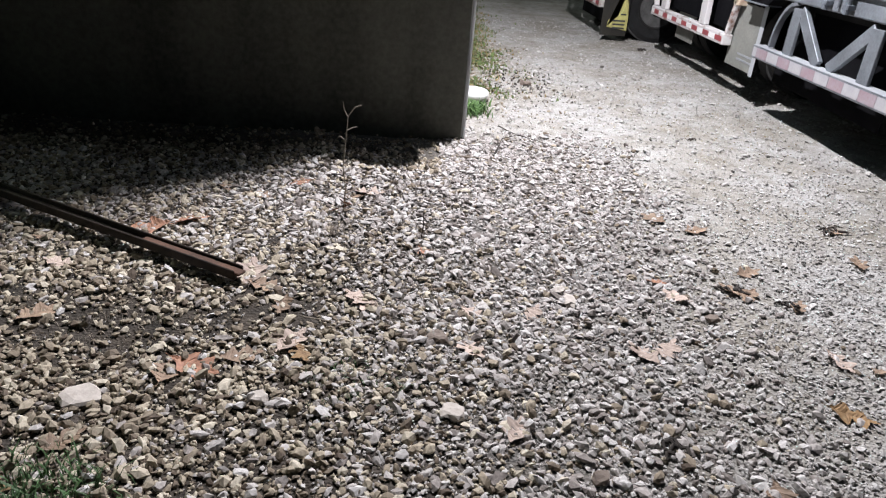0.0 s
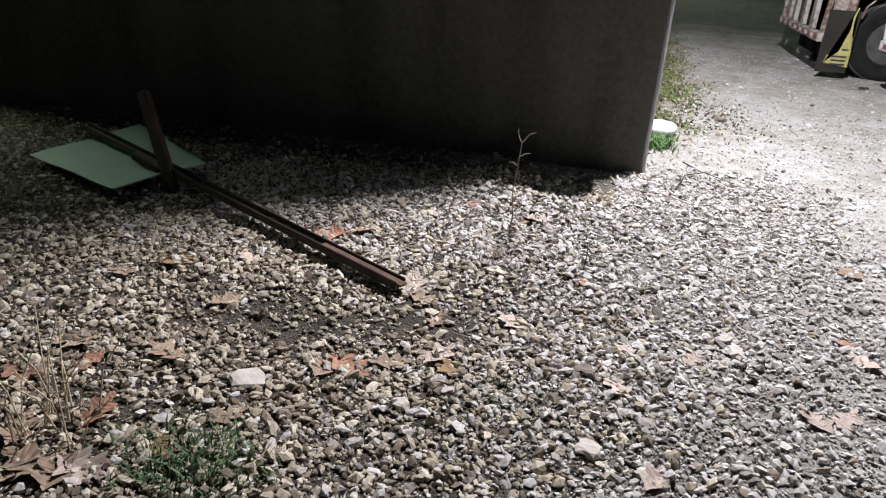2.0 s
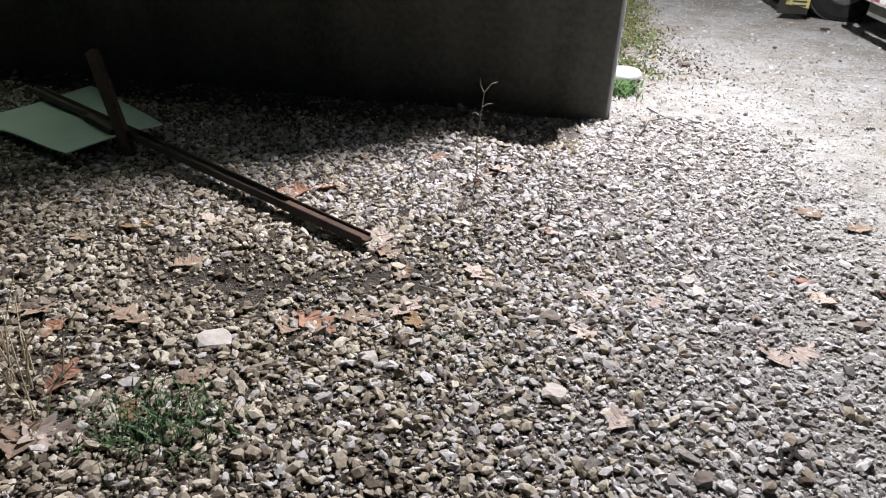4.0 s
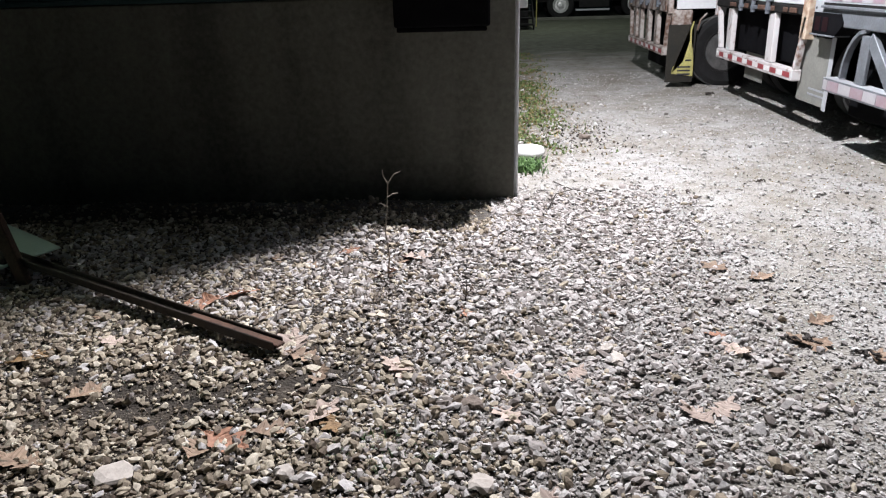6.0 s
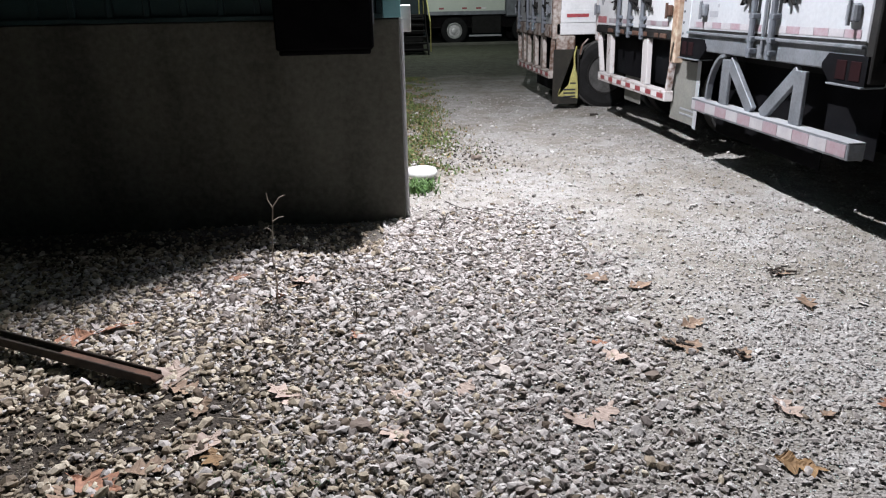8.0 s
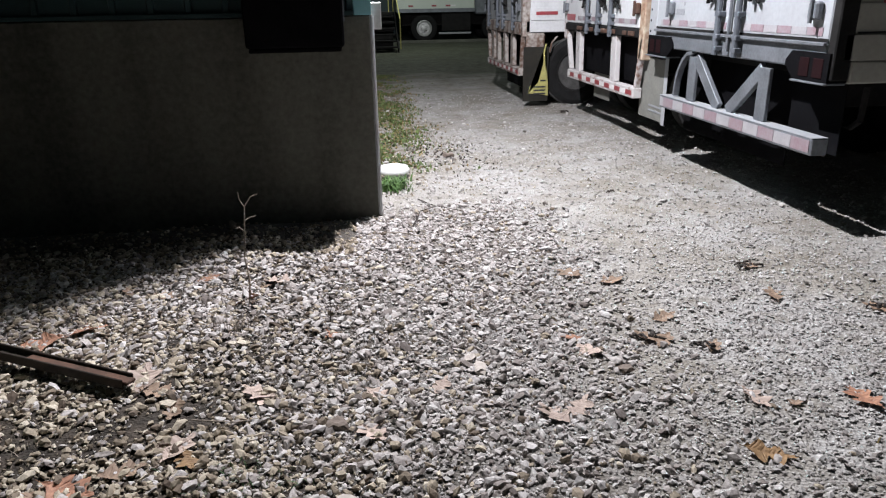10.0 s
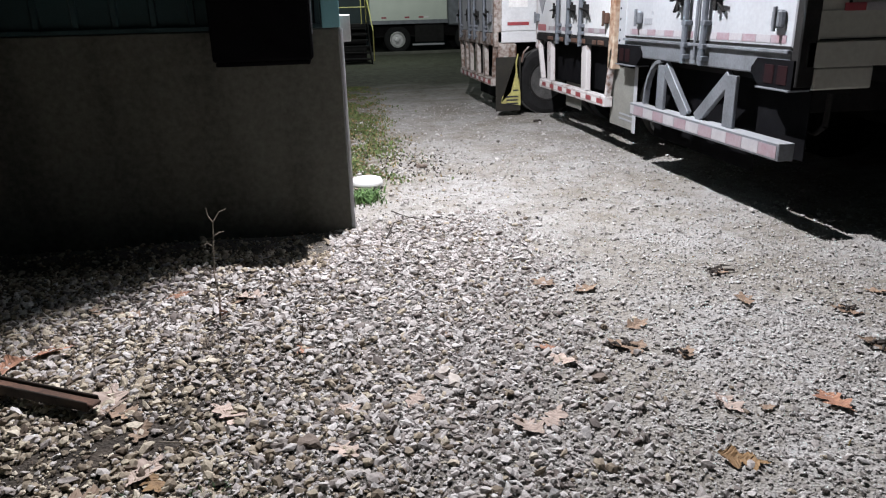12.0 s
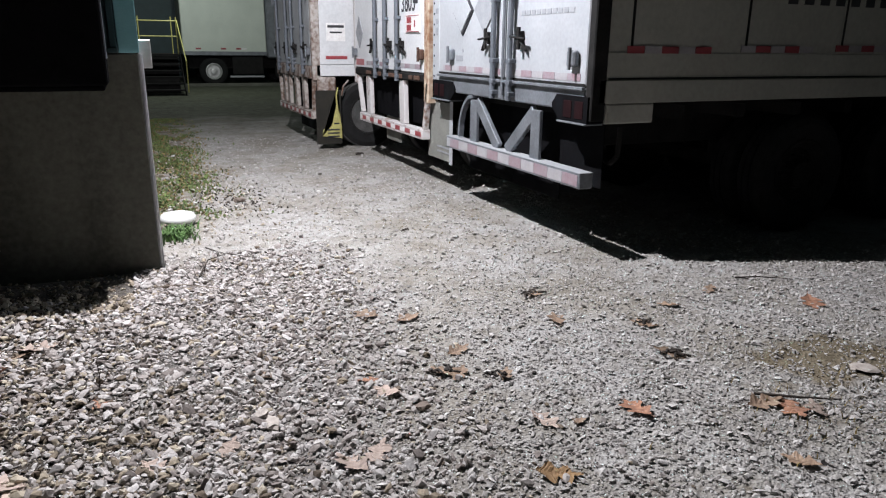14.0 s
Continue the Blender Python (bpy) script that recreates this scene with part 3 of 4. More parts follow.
    arc = [(0.03, 1.86 + 0.29 * math.sin(a), 0.645 + 0.41 * math.cos(a)) for a in (0, 0.3, 0.6, 0.9, 1.2, 1.55)]
    bm = bmesh.new()
    for p, q in zip(arc, arc[1:]):
        bar(bm, p, q, 0.05, 0.03, (0, 1, 0))
    part("brace", bm, GREY, bu, "curved grey brace")
    part("mud_flap", box(bmesh.new(), (0.20, 0.10, 0.50), (0.21, 0.68, 0.98), 0.003), BLACK, t, "dark rubber mud flap")
    # Two black panels added: they block lamp light and darken the underside.
    part("mud_flap", box(bmesh.new(), (0.24, 0.70, 0.30), (0.25, 1.66, 1.04), 0.003), BLACK, t, "black panel added for the dark under the trailer")
    part("mud_flap", box(bmesh.new(), (0.26, 1.68, 0.30), (0.27, 2.40, 1.04), 0.003), BLACK, t, "black panel added for the dark under the trailer")
    for k in range(14):
        part("rivet", tube(bmesh.new(), (-0.004, W - 0.045, 1.2 + 0.1 * k), (0.0, W - 0.045, 1.2 + 0.1 * k), 0.012, seg=6), CHASSIS, t)
    for z, h in ((1.80, 0.05), (1.70, 0.05), (1.60, 0.07)):
        part("print_bar", box(bmesh.new(), (-0.004, W - 0.145, z), (-0.0005, W - 0.085, z + h)), INK_GREY, t)
    # air line hanging behind the bumper
    part("hose", stalk_tube([(0.30, 0.40, 0.97), (0.30, 0.38, 0.80), (0.30, 0.28, 0.70), (0.30, 0.14, 0.68), (0.30, 0.06, 0.74), (0.30, 0.05, 0.95)], 0.020), CHASSIS, t, "dark hanging hose")
    # side markings
    for x, marks in ((0.27, "rwrwr"), (1.30, "wrwrw"), (2.30, "rwrwr"), (3.30, "wrwrw")):
        for k, mark in enumerate(marks):
            bm = box(bmesh.new(), (x + k * 0.15, 0.003, 1.452 + 0.012 * x), (x + k * 0.15 + 0.145, 0.0035 + 0.004, 1.50 + 0.012 * x))
            part("reflective_tape", bm, RED if mark == "r" else DULL, t)
    part("rail_seam", box(bmesh.new(), (0.13, -0.003, 1.285), (L - 0.2, 0.0035, 1.292)), CHASSIS, t, "dark seam along the side rail")
    for x in (0.30, 1.34, 2.36, 3.38, 4.40):
        part("panel_joint", box(bmesh.new(), (x, 0.006, 1.50), (x + 0.018, 0.0118, 4.0)), CHASSIS, t)
    print_bars(t, "y", [(1.72 + 0.17 * i, 1.82, 0.10, 0.15) for i in range(18)], INK)
    bm = bmesh.new()
    box(bm, (0.125, 0.0, 0.98), (0.54, 0.05, 1.119), 0.01)
    part("side_bracket", bm, WHITE_SIDE, t)
    return t


def open_bumper(t, y0, y1, z, uprights, mat, lean=0.16):
    bu = part("bumper", box(bmesh.new(), (-0.02, y0, z), (0.08, y1, z + 0.11), 0.008), mat, t, "rust-streaked white steel bumper")
    tape_row(bu, -0.02, y0 + 0.04, y1 - 0.04, z + 0.03, 0.05, faded=False)
    for y in uprights:
        part("bumper_post", bar(bmesh.new(), (0.03, y, z + 0.111), (0.03, y + 0.03, 1.11), 0.06, 0.16, (0, 1, 0), 0.006), mat, bu)
    part("bumper_arm", bar(bmesh.new(), (0.03, y0 + 0.03, z + 0.111), (0.03, y0 - lean * 0.5, 1.11), 0.06, 0.05, (0, 1, 0), 0.006), mat, bu)
    part("bumper_arm", bar(bmesh.new(), (0.03, y1 - 0.03, z + 0.111), (0.03, y1 + lean, 1.11), 0.06, 0.05, (0, 1, 0), 0.006), mat, bu)
    return bu


def trailer_middle():
    W, L = 2.72, 13.0
    t = thing("box_trailer", "white box trailer with rust-streaked rear frame and placards", "trailer", (2.90, 7.0, 0), "parked trailers")
    trailer_body(t, W, L, 1.10, 4.05, WHITE_SIDE)
    part("rear_post", box(bmesh.new(), (0.0, 0.0, 0.90), (0.12, 0.125, 4.07), 0.01), CREAM, t, "rust-streaked cream corner post")
    part("rear_post", box(bmesh.new(), (0.0, W - 0.08, 1.0), (0.12, W, 4.07), 0.008), RUSTY, t)
    part("header", box(bmesh.new(), (0.0, 0.102, 3.92), (0.12, W - 0.082, 4.07), 0.008), WHITE, t)
    part("sill", box(bmesh.new(), (-0.01, 0.127, 1.115), (0.14, W - 0.082, 1.205), 0.012), CHASSIS, t, "dark rust-stained steel sill")
    # Black sheet added behind the bumper for the dark openings under the trailer.
    part("underside_shade", box(bmesh.new(), (0.15, 0.06, 0.62), (0.17, W - 0.06, 1.114), 0.004), BLACK, t)
    for k, (y0, y1) in enumerate(((0.127, 1.33), (1.35, W - 0.085))):
        d = part("door", box(bmesh.new(), (0.0, y0, 1.21), (0.055, y1, 3.915), 0.008), BRIGHT, t, "white door panel")
        tape_row(d, 0.0, y0 + 0.08, y1 - 0.5, 1.25, 0.05, faded=True)
        for y, s in (((0.86, -1), (1.28, -1)) if k == 0 else ((1.66, 1),)):
            lock_rod(d, y, 1.10, 3.9, 1.50, s)
        y = 0.16 if k == 0 else W - 0.13
        for z in (1.40, 2.2, 3.0, 3.7):
            hinge(d, y, z, RUST if k == 0 else GREY)
    part("door_stripe", box(bmesh.new(), (-0.004, 2.25, 1.24), (-0.001, 2.6, 1.32)), RED, t)
    diamond(t, 2.42, 1.66, 0.15, INK_GREY, "placard", 1.35)
    s = part("warning_sign", box(bmesh.new(), (-0.014, 0.22, 1.63), (-0.0005, 0.64, 1.82), 0.003), WTAPE, t, "white sign with red print")
    for y, z, w, h in ((0.46, 1.655, 0.13, 0.06), (0.46, 1.735, 0.13, 0.06), (0.34, 1.69, 0.03, 0.07), (0.24, 1.638, 0.38, 0.008), (0.24, 1.805, 0.38, 0.008)):
        part("sign_print", box(bmesh.new(), (-0.018, y, z), (-0.0145, y + w, z + h)), RED, s)
    number = bpy.data.curves.new("fleet_number", "FONT")
    number.body, number.size, number.extrude, number.align_x = "3803", 0.26, 0.002, "CENTER"
    shape = new("fleet_number_shape", number)
    me = bpy.data.meshes.new_from_object(shape)
    bpy.data.objects.remove(shape)
    me.transform(Matrix.Translation((-0.004, 0.58, 1.86)) @ Euler((radians(90), 0, radians(-90))).to_matrix().to_4x4() @ Matrix.Diagonal((0.85, 1, 1, 1)))
    me.materials.append(INK)
    n = new("fleet_number", me)
    n.parent = t
    tagged(n, "black painted fleet number")
    print_bars(t, "x", [(0.30, 1.93, 0.10, 0.07)], INK)
    for y, w in ((0.20, 0.16), (0.42, 0.1), (0.75, 0.14), (1.0, 0.2), (1.5, 0.12), (1.9, 0.2)):     # debris and broken lamps along the sill
        part("sill_clip", box(bmesh.new(), (-0.03, y, 1.13), (-0.011, y + w, 1.18), 0.008), RUST, t)
    open_bumper(t, 0.12, 2.44, 0.50, (2.08, 0.80), RUSTY)
    chassis(t, W, L, (1.1, 2.4), 2)
    fl = part("mud_flap", box(bmesh.new(), (0.09, -0.38, 0.32), (0.102, 0.20, 0.93), 0.003), FLAP, t, "grey mud flap with a white edge strip")
    part("edge_strip", box(bmesh.new(), (0.082, -0.455, 0.30), (0.089, -0.382, 0.95), 0.002), WHITE, fl)
    for z in (0.40, 0.45):
        part("print_bar", box(bmesh.new(), (0.0855, -0.38, z), (0.089, -0.05, z + 0.018)), INK_GREY, fl)
    part("flap_bracket", bar(bmesh.new(), (0.08, -0.30, 0.945), (0.08, 0.30, 0.99), 0.03, 0.03, bevel=0.004), CHASSIS, fl)
    part("mud_flap", box(bmesh.new(), (0.40, W - 0.8, 0.22), (0.412, W - 0.2, 0.93), 0.003), FLAP, t)
    return t


def trailer_far():
    W, L = 2.72, 13.0
    t = thing("box_trailer", "older trailer with grey doors, white side and rusted rear frame", "trailer", (2.42, 10.2, 0), "parked trailers")
    trailer_body(t, W, L, 1.06, 4.05, BRIGHT)
    part("rear_post", box(bmesh.new(), (0.0, 0.0, 1.0), (0.12, 0.10, 4.07), 0.01), RUSTIER, t, "rusty corner post")
    part("rear_post", box(bmesh.new(), (0.0, W - 0.10, 1.0), (0.12, W, 4.07), 0.01), RUSTIER, t)
    part("header", box(bmesh.new(), (0.0, 0.102, 3.92), (0.12, W - 0.102, 4.07), 0.008), GREY, t)
    part("sill", box(bmesh.new(), (-0.01, 0.102, 1.02), (0.14, W - 0.102, 1.20), 0.012), RUSTIER, t)
    for k, (y0, y1) in enumerate(((0.105, 1.35), (1.37, W - 0.105))):
        d = part("door", box(bmesh.new(), (0.0, y0, 1.205), (0.055, y1, 3.915), 0.008), GREY_DOOR, t, "grey metal door panel")
        for y, s in (((1.15, -1), (0.45, -1)) if k == 0 else ((1.57, 1), (2.3, 1))):
            lock_rod(d, y, 1.08, 3.9, 1.46, s)
        for z in (1.40, 2.2, 3.0, 3.7):
            hinge(d, 0.16 if k == 0 else W - 0.16, z, GREY)
    open_bumper(t, 0.1, 2.5, 0.44, (2.1, 1.75, 1.2, 0.65), RUSTIER, 0.1)
    chassis(t, W, L, (0.85, 2.15), 2)
    part("side_stripe", box(bmesh.new(), (0.20, -0.004, 1.30), (0.52, 0.003, 1.345)), RED, t, "red reflective stripe")
    part("emblem", box(bmesh.new(), (0.22, 0.008, 1.55), (0.50, 0.0115, 1.80)), WTAPE, t, "pale emblem patch")
    print_bars(t, "y", [(0.24, 1.735, 0.24, 0.035), (0.27, 1.66, 0.18, 0.022)], INK)
    for o in t.children:
        if o.name.startswith("print_bar"):
            o.location.y = -0.004
    br = part("corner_bracket", box(bmesh.new(), (0.06, -0.01, 0.80), (0.34, 0.05, 1.05), 0.02), RUSTIER, t)
    fl = part("mud_flap", box(bmesh.new(), (0.02, -0.03, 0.08), (0.40, -0.018, 0.86), 0.004), BROWNFLAP, t, "dirty brown and yellow mud flap")
    bm = plate([(0.10, 0.20), (0.40, 0.16), (0.395, 0.34), (0.375, 0.50), (0.345, 0.64), (0.335, 0.78), (0.36, 0.90), (0.345, 0.905), (0.315, 0.79), (0.32, 0.64), (0.30, 0.56), (0.25, 0.36), (0.12, 0.30)], -0.037, -0.0305)
    part("flap_band", bm, YELLOW, fl, "curved yellow lettered band")
    for z in (0.15, 0.20, 0.25, 0.34):
        part("print_bar", box(bmesh.new(), (0.28 if z > 0.3 else 0.18, -0.042, z + 0.03), (0.36, -0.0385, z + 0.052)), INK, fl)
    # Black panel added for the shadow behind the bumper.
    part("mud_flap", box(bmesh.new(), (0.36, 0.70, 0.12), (0.372, 2.55, 1.0), 0.003), BLACK, t, "black panel added for the dark under the trailer")
    part("flap_hanger", stalk_tube([(0.41, -0.025, 0.78), (0.44, -0.025, 0.92), (0.52, -0.02, 1.0)], 0.012), RUSTIER, fl)
    return t


trailer_near()
trailer_middle()
trailer_far()


# ---- end of the lane ----
def side_trailer():
    """A long pale trailer standing across the end of the lane; seen from its side (towards -y)."""
    t = thing("box_trailer", "pale grey trailer standing across the lane's end", "trailer", (1.85, 28.2, 0), "parked trailers")
    part("cargo_body", box(bmesh.new(), (0, 0, 1.12), (3.05, 2.5, 4.1), 0.03), PALE, t)
    part("side_rail", box(bmesh.new(), (-0.01, -0.015, 1.10), (3.06, 0.0, 1.24), 0.005), GREY, t)
    for x, m in ((0.45, RED), (1.35, RED), (1.9, RED), (2.1, WTAPE)):
        part("reflective_tape", box(bmesh.new(), (x, -0.006, 1.31), (x + 0.19, -0.001, 1.37)), m, t)
    part("cab", box(bmesh.new(), (3.07, 0.02, 1.0), (4.6, 2.45, 3.9), 0.06), GREY, t)
    part("skirt", box(bmesh.new(), (1.75, 0.08, 0.4), (2.9, 0.14, 1.09), 0.01), CHASSIS, t)
    part("step_rail", box(bmesh.new(), (1.62, -0.02, 0.28), (2.9, 0.06, 0.35), 0.01), WHITE, t, "white step rail")
    bm = box(bmesh.new(), (0.2, 0.6, 0.6), (4.2, 1.9, 1.1), 0.02)
    part("chassis", bm, CHASSIS, t)
    for x in (1.06, 3.9):
        wheel(t, x, 0.4, -1, False, 0.52, 0.28, True)
        wheel(t, x, 2.1, 1, False, 0.52, 0.28)


def stairs():
    s = thing("steel_stairs", "dark steel stairs with a yellow pipe railing", "stairs", (0.35, 22.6, 0))
    for k in range(6):
        part("tread", box(bmesh.new(), (0.0, 0.25 * k, 0.18 * (k + 1) - 0.05), (1.1, 0.25 * k + 0.28, 0.18 * (k + 1)), 0.006), CHASSIS, s)
    part("landing", box(bmesh.new(), (-1.5, 1.55, 1.1), (1.1, 3.0, 1.2), 0.01), CHASSIS, s)
    for x in (-0.03, 1.13):
        part("stringer", bar(bmesh.new(), (x, -0.05, 0.05), (x, 1.6, 1.16), 0.04, 0.22, bevel=0.004), CHASSIS, s)
    part("skirt_wall", box(bmesh.new(), (-1.5, 1.75, 0.0), (1.08, 1.85, 1.098), 0.01), CHASSIS, s)
    for x in (0.0, 0.95, 1.1):
        part("rail_post", tube(bmesh.new(), (x, 1.6, 1.2), (x, 1.6, 2.3), 0.017), RAIL_YELLOW, s, "yellow post")
    for z in (1.72, 2.18):
        part("rail", tube(bmesh.new(), (-0.1, 1.6, z), (1.14, 1.6, z), 0.017), RAIL_YELLOW, s, "yellow rail")
    part("rail", tube(bmesh.new(), (1.12, 1.58, 2.2), (1.20, -0.05, 1.0), 0.017), RAIL_YELLOW, s, "yellow sloping rail")
    part("rail_post", tube(bmesh.new(), (1.20, -0.05, 0.1), (1.20, -0.05, 1.0), 0.017), RAIL_YELLOW, s)


side_trailer()
stairs()
bm = box(bmesh.new(), (1.6, 27.6, -0.1), (9.0, 27.75, 0.10), 0.02)
tagged(mesh_object("kerb", bm, CONCRETE), "low concrete kerb at the lane's end", "kerb", kind="structure")
# Dark backdrop added to close the view past the lane's end.
bm = box(bmesh.new(), (-20, 36.0, -0.2), (30, 36.3, 7.0))
tagged(mesh_object("backdrop", bm, SIDING), "added dark backdrop beyond the lane", "wall", kind="structure")


# ---- gravel ----
def rock_base():
    bm = bmesh.new()
    bmesh.ops.create_icosphere(bm, subdivisions=1, radius=1.0)
    bm.verts.ensure_lookup_table()
    v = np.array([p.co[:] for p in bm.verts])
    f = np.array([[p.index for p in face.verts] for face in bm.faces])
    bm.free()
    return v, f


OCTA_V = np.array([(1, 0, 0), (-1, 0, 0), (0, 1, 0), (0, -1, 0), (0, 0, 1), (0, 0, -1)], float)
OCTA_F = np.array([(0, 2, 4), (2, 1, 4), (1, 3, 4), (3, 0, 4), (2, 0, 5), (1, 2, 5), (3, 1, 5), (0, 3, 5)])


def scatter(name, label, places, radii, base, mat, rng, flat=(0.36, 0.72), jitter=0.36, sink=0.58):
    """Many broken stones in one mesh, each turned and shaped by chance, resting on the ground."""
    bv, bf = base
    n, k = len(places), len(bv)
    v = bv[None] * (1 + rng.uniform(-jitter, jitter, (n, k, 1))) + rng.uniform(-jitter, jitter, (n, k, 3)) * 0.6
    v *= np.stack([rng.uniform(0.85, 1.55, n), rng.uniform(0.62, 1.05, n), rng.uniform(*flat, n)], 1)[:, None, :]
    # small tilt, any heading
    a, b, c = rng.uniform(0, 2 * math.pi, n), rng.normal(0, 0.35, n), rng.normal(0, 0.35, n)
    ca, sa, cb, sb, cc, sc = np.cos(a), np.sin(a), np.cos(b), np.sin(b), np.cos(c), np.sin(c)
    x, y, z = v[..., 0], v[..., 1], v[..., 2]
    y, z = y * cb[:, None] - z * sb[:, None], y * sb[:, None] + z * cb[:, None]
    x, z = x * cc[:, None] + z * sc[:, None], -x * sc[:, None] + z * cc[:, None]
    x, y = x * ca[:, None] - y * sa[:, None], x * sa[:, None] + y * ca[:, None]
    v = np.stack([x, y, z], -1) * radii[:, None, None]
    high = np.array([swell(px, py) for px, py in places])
    v += np.stack([places[:, 0], places[:, 1], high + radii * sink], 1)[:, None, :]
    f = bf[None] + (np.arange(n) * k)[:, None, None]
    me = bpy.data.meshes.new(name)
    me.vertices.add(n * k)
    me.vertices.foreach_set("co", v.reshape(-1))
    me.loops.add(f.size)
    me.loops.foreach_set("vertex_index", f.reshape(-1).astype(np.int32))
    me.polygons.add(n * len(bf))
    me.polygons.foreach_set("loop_start", np.arange(0, f.size, 3, dtype=np.int32))
    me.update(calc_edges=True)
    me.polygons.foreach_set("use_smooth", np.zeros(n * len(bf), dtype=bool))
    me.validate()
    me.materials.append(mat)
    return tagged(new(name, me), label, "gravel", kind="stuff")


def spread(rng, count, xr, yr, keep):
    """Chance places in a rectangle, kept with the likelihood keep(x, y)."""
    p = np.stack([rng.uniform(*xr, count), rng.uniform(*yr, count)], 1)
    return p[rng.uniform(0, 1, count) < keep(p[:, 0], p[:, 1])]


def ramp01(v, lo, hi):
    return np.clip((v - lo) / (hi - lo), 0, 1)


def clumps(x, y):
    """A smooth uneven cover, 0 to 1: bare soil shows where it is low."""
    s = np.sin(2.1 * x + 1.7 * np.sin(1.3 * y)) * np.cos(1.9 * y - 0.8 * np.sin(2.3 * x)) + 0.5 * np.sin(5.3 * x + 2.0) * np.sin(4.7 * y + 1.0)
    return np.clip(0.75 + 0.45 * s, 0.22, 1)


def coarse_keep(x, y):
    yard = 1 - ramp01(x - 0.10 * (y - 1), 0.25, 1.15)
    front = 1 - ramp01(y, 4.75, 5.25)
    soil = 1.2 * np.exp(-(((x + 1.48) / 0.38) ** 2 + ((y - 2.24) / 0.17) ** 2)) + 1.2 * np.exp(-(((x + 0.88) / 0.22) ** 2 + ((y - 2.42) / 0.16) ** 2)) + 0.8 * np.exp(-(((x + 1.75) / 0.3) ** 2 + ((y - 1.6) / 0.12) ** 2))
    # Fewer stones over dark soil here, deepening the building's shade on the ground.
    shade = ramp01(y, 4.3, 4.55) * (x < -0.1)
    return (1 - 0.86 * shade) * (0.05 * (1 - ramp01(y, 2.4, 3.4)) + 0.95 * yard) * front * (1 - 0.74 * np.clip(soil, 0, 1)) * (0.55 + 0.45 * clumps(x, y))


def gravel():
    rng = np.random.default_rng(11)
    base = rock_base()
    grey = gravel_material("grey_gravel", [(0.0, (0.13, 0.108, 0.098)), (0.2, (0.285, 0.255, 0.24)), (0.5, (0.42, 0.39, 0.376)), (0.8, (0.445, 0.422, 0.413)), (1.0, (0.53, 0.51, 0.503))], 1.0)
    tan = gravel_material("tan_gravel", [(0.0, (0.09, 0.066, 0.05)), (0.35, (0.24, 0.20, 0.152)), (0.7, (0.37, 0.322, 0.252)), (1.0, (0.53, 0.48, 0.40))], 1.05)
    grit = gravel_material("grit", [(0.0, (0.28, 0.258, 0.246)), (0.5, (0.425, 0.406, 0.394)), (1.0, (0.55, 0.534, 0.524))], 1.0)
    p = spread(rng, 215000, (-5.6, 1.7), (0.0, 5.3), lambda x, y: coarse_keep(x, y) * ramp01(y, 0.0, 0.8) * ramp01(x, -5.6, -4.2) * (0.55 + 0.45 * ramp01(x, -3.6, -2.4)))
    # More brown stones also in the building's shade, to darken it.
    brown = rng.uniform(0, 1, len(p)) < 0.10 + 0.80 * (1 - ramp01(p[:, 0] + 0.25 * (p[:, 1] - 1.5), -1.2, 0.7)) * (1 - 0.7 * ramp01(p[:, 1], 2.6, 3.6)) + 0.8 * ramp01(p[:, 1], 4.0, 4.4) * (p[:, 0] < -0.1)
    size = np.clip(rng.lognormal(math.log(0.0082), 0.46, len(p)), 0.004, 0.024)
    big = size > 0.0088
    octa = (OCTA_V, OCTA_F)
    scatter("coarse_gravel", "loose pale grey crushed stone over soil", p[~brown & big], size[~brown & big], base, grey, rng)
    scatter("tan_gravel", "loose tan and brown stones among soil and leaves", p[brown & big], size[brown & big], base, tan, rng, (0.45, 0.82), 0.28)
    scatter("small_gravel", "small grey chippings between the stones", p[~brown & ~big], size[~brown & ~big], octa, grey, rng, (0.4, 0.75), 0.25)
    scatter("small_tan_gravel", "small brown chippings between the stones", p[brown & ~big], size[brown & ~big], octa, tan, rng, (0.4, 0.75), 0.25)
    # fine grit all over, thinning down the lane
    def fine_keep(x, y):
        return (0.55 + 0.45 * ramp01(x, -0.1, 1.1)) * (1 - 0.90 * ramp01(y - 0.18 * x, 2.1, 4.4)) * (0.55 + 0.45 * clumps(x * 0.8, y * 0.8)) * (1 - 0.75 * np.exp(-((x - 3.1) / 0.36) ** 2 - ((y - 2.15) / 0.24) ** 2))
    p = spread(rng, 175000, (-0.6, 5.4), (0.1, 8.0), lambda x, y: fine_keep(x, y) * ramp01(y, 0.1, 0.8) * (1 - ramp01(x, 4.6, 5.4)))
    p = p[~((p[:, 0] < CX) & (p[:, 1] > CY))]
    size = np.clip(rng.lognormal(math.log(0.0064), 0.44, len(p)), 0.003, 0.019)
    scatter("fine_gravel", "fine pale grit and pebbles over packed dirt", p, size, (OCTA_V, OCTA_F), grit, rng, (0.3, 0.6), 0.25)
    # sparse stones on the lane
    p = spread(rng, 8000, (0.2, 4.4), (4.2, 12.0), lambda x, y: 1 - 0.6 * ramp01(y, 6, 13))
    size = np.clip(rng.lognormal(math.log(0.0065), 0.5, len(p)), 0.004, 0.024)
    scatter("lane_stones", "scattered stones on the packed lane", p, size, base, grit, rng)
    # darker chippings along the building's side of the lane
    p = spread(rng, 4500, (0.12, 2.2), (5.4, 9.5), lambda x, y: clumps(x * 2.2, y * 1.6) ** 2 * (1 - 0.95 * ramp01(x, 0.35, 1.3)))
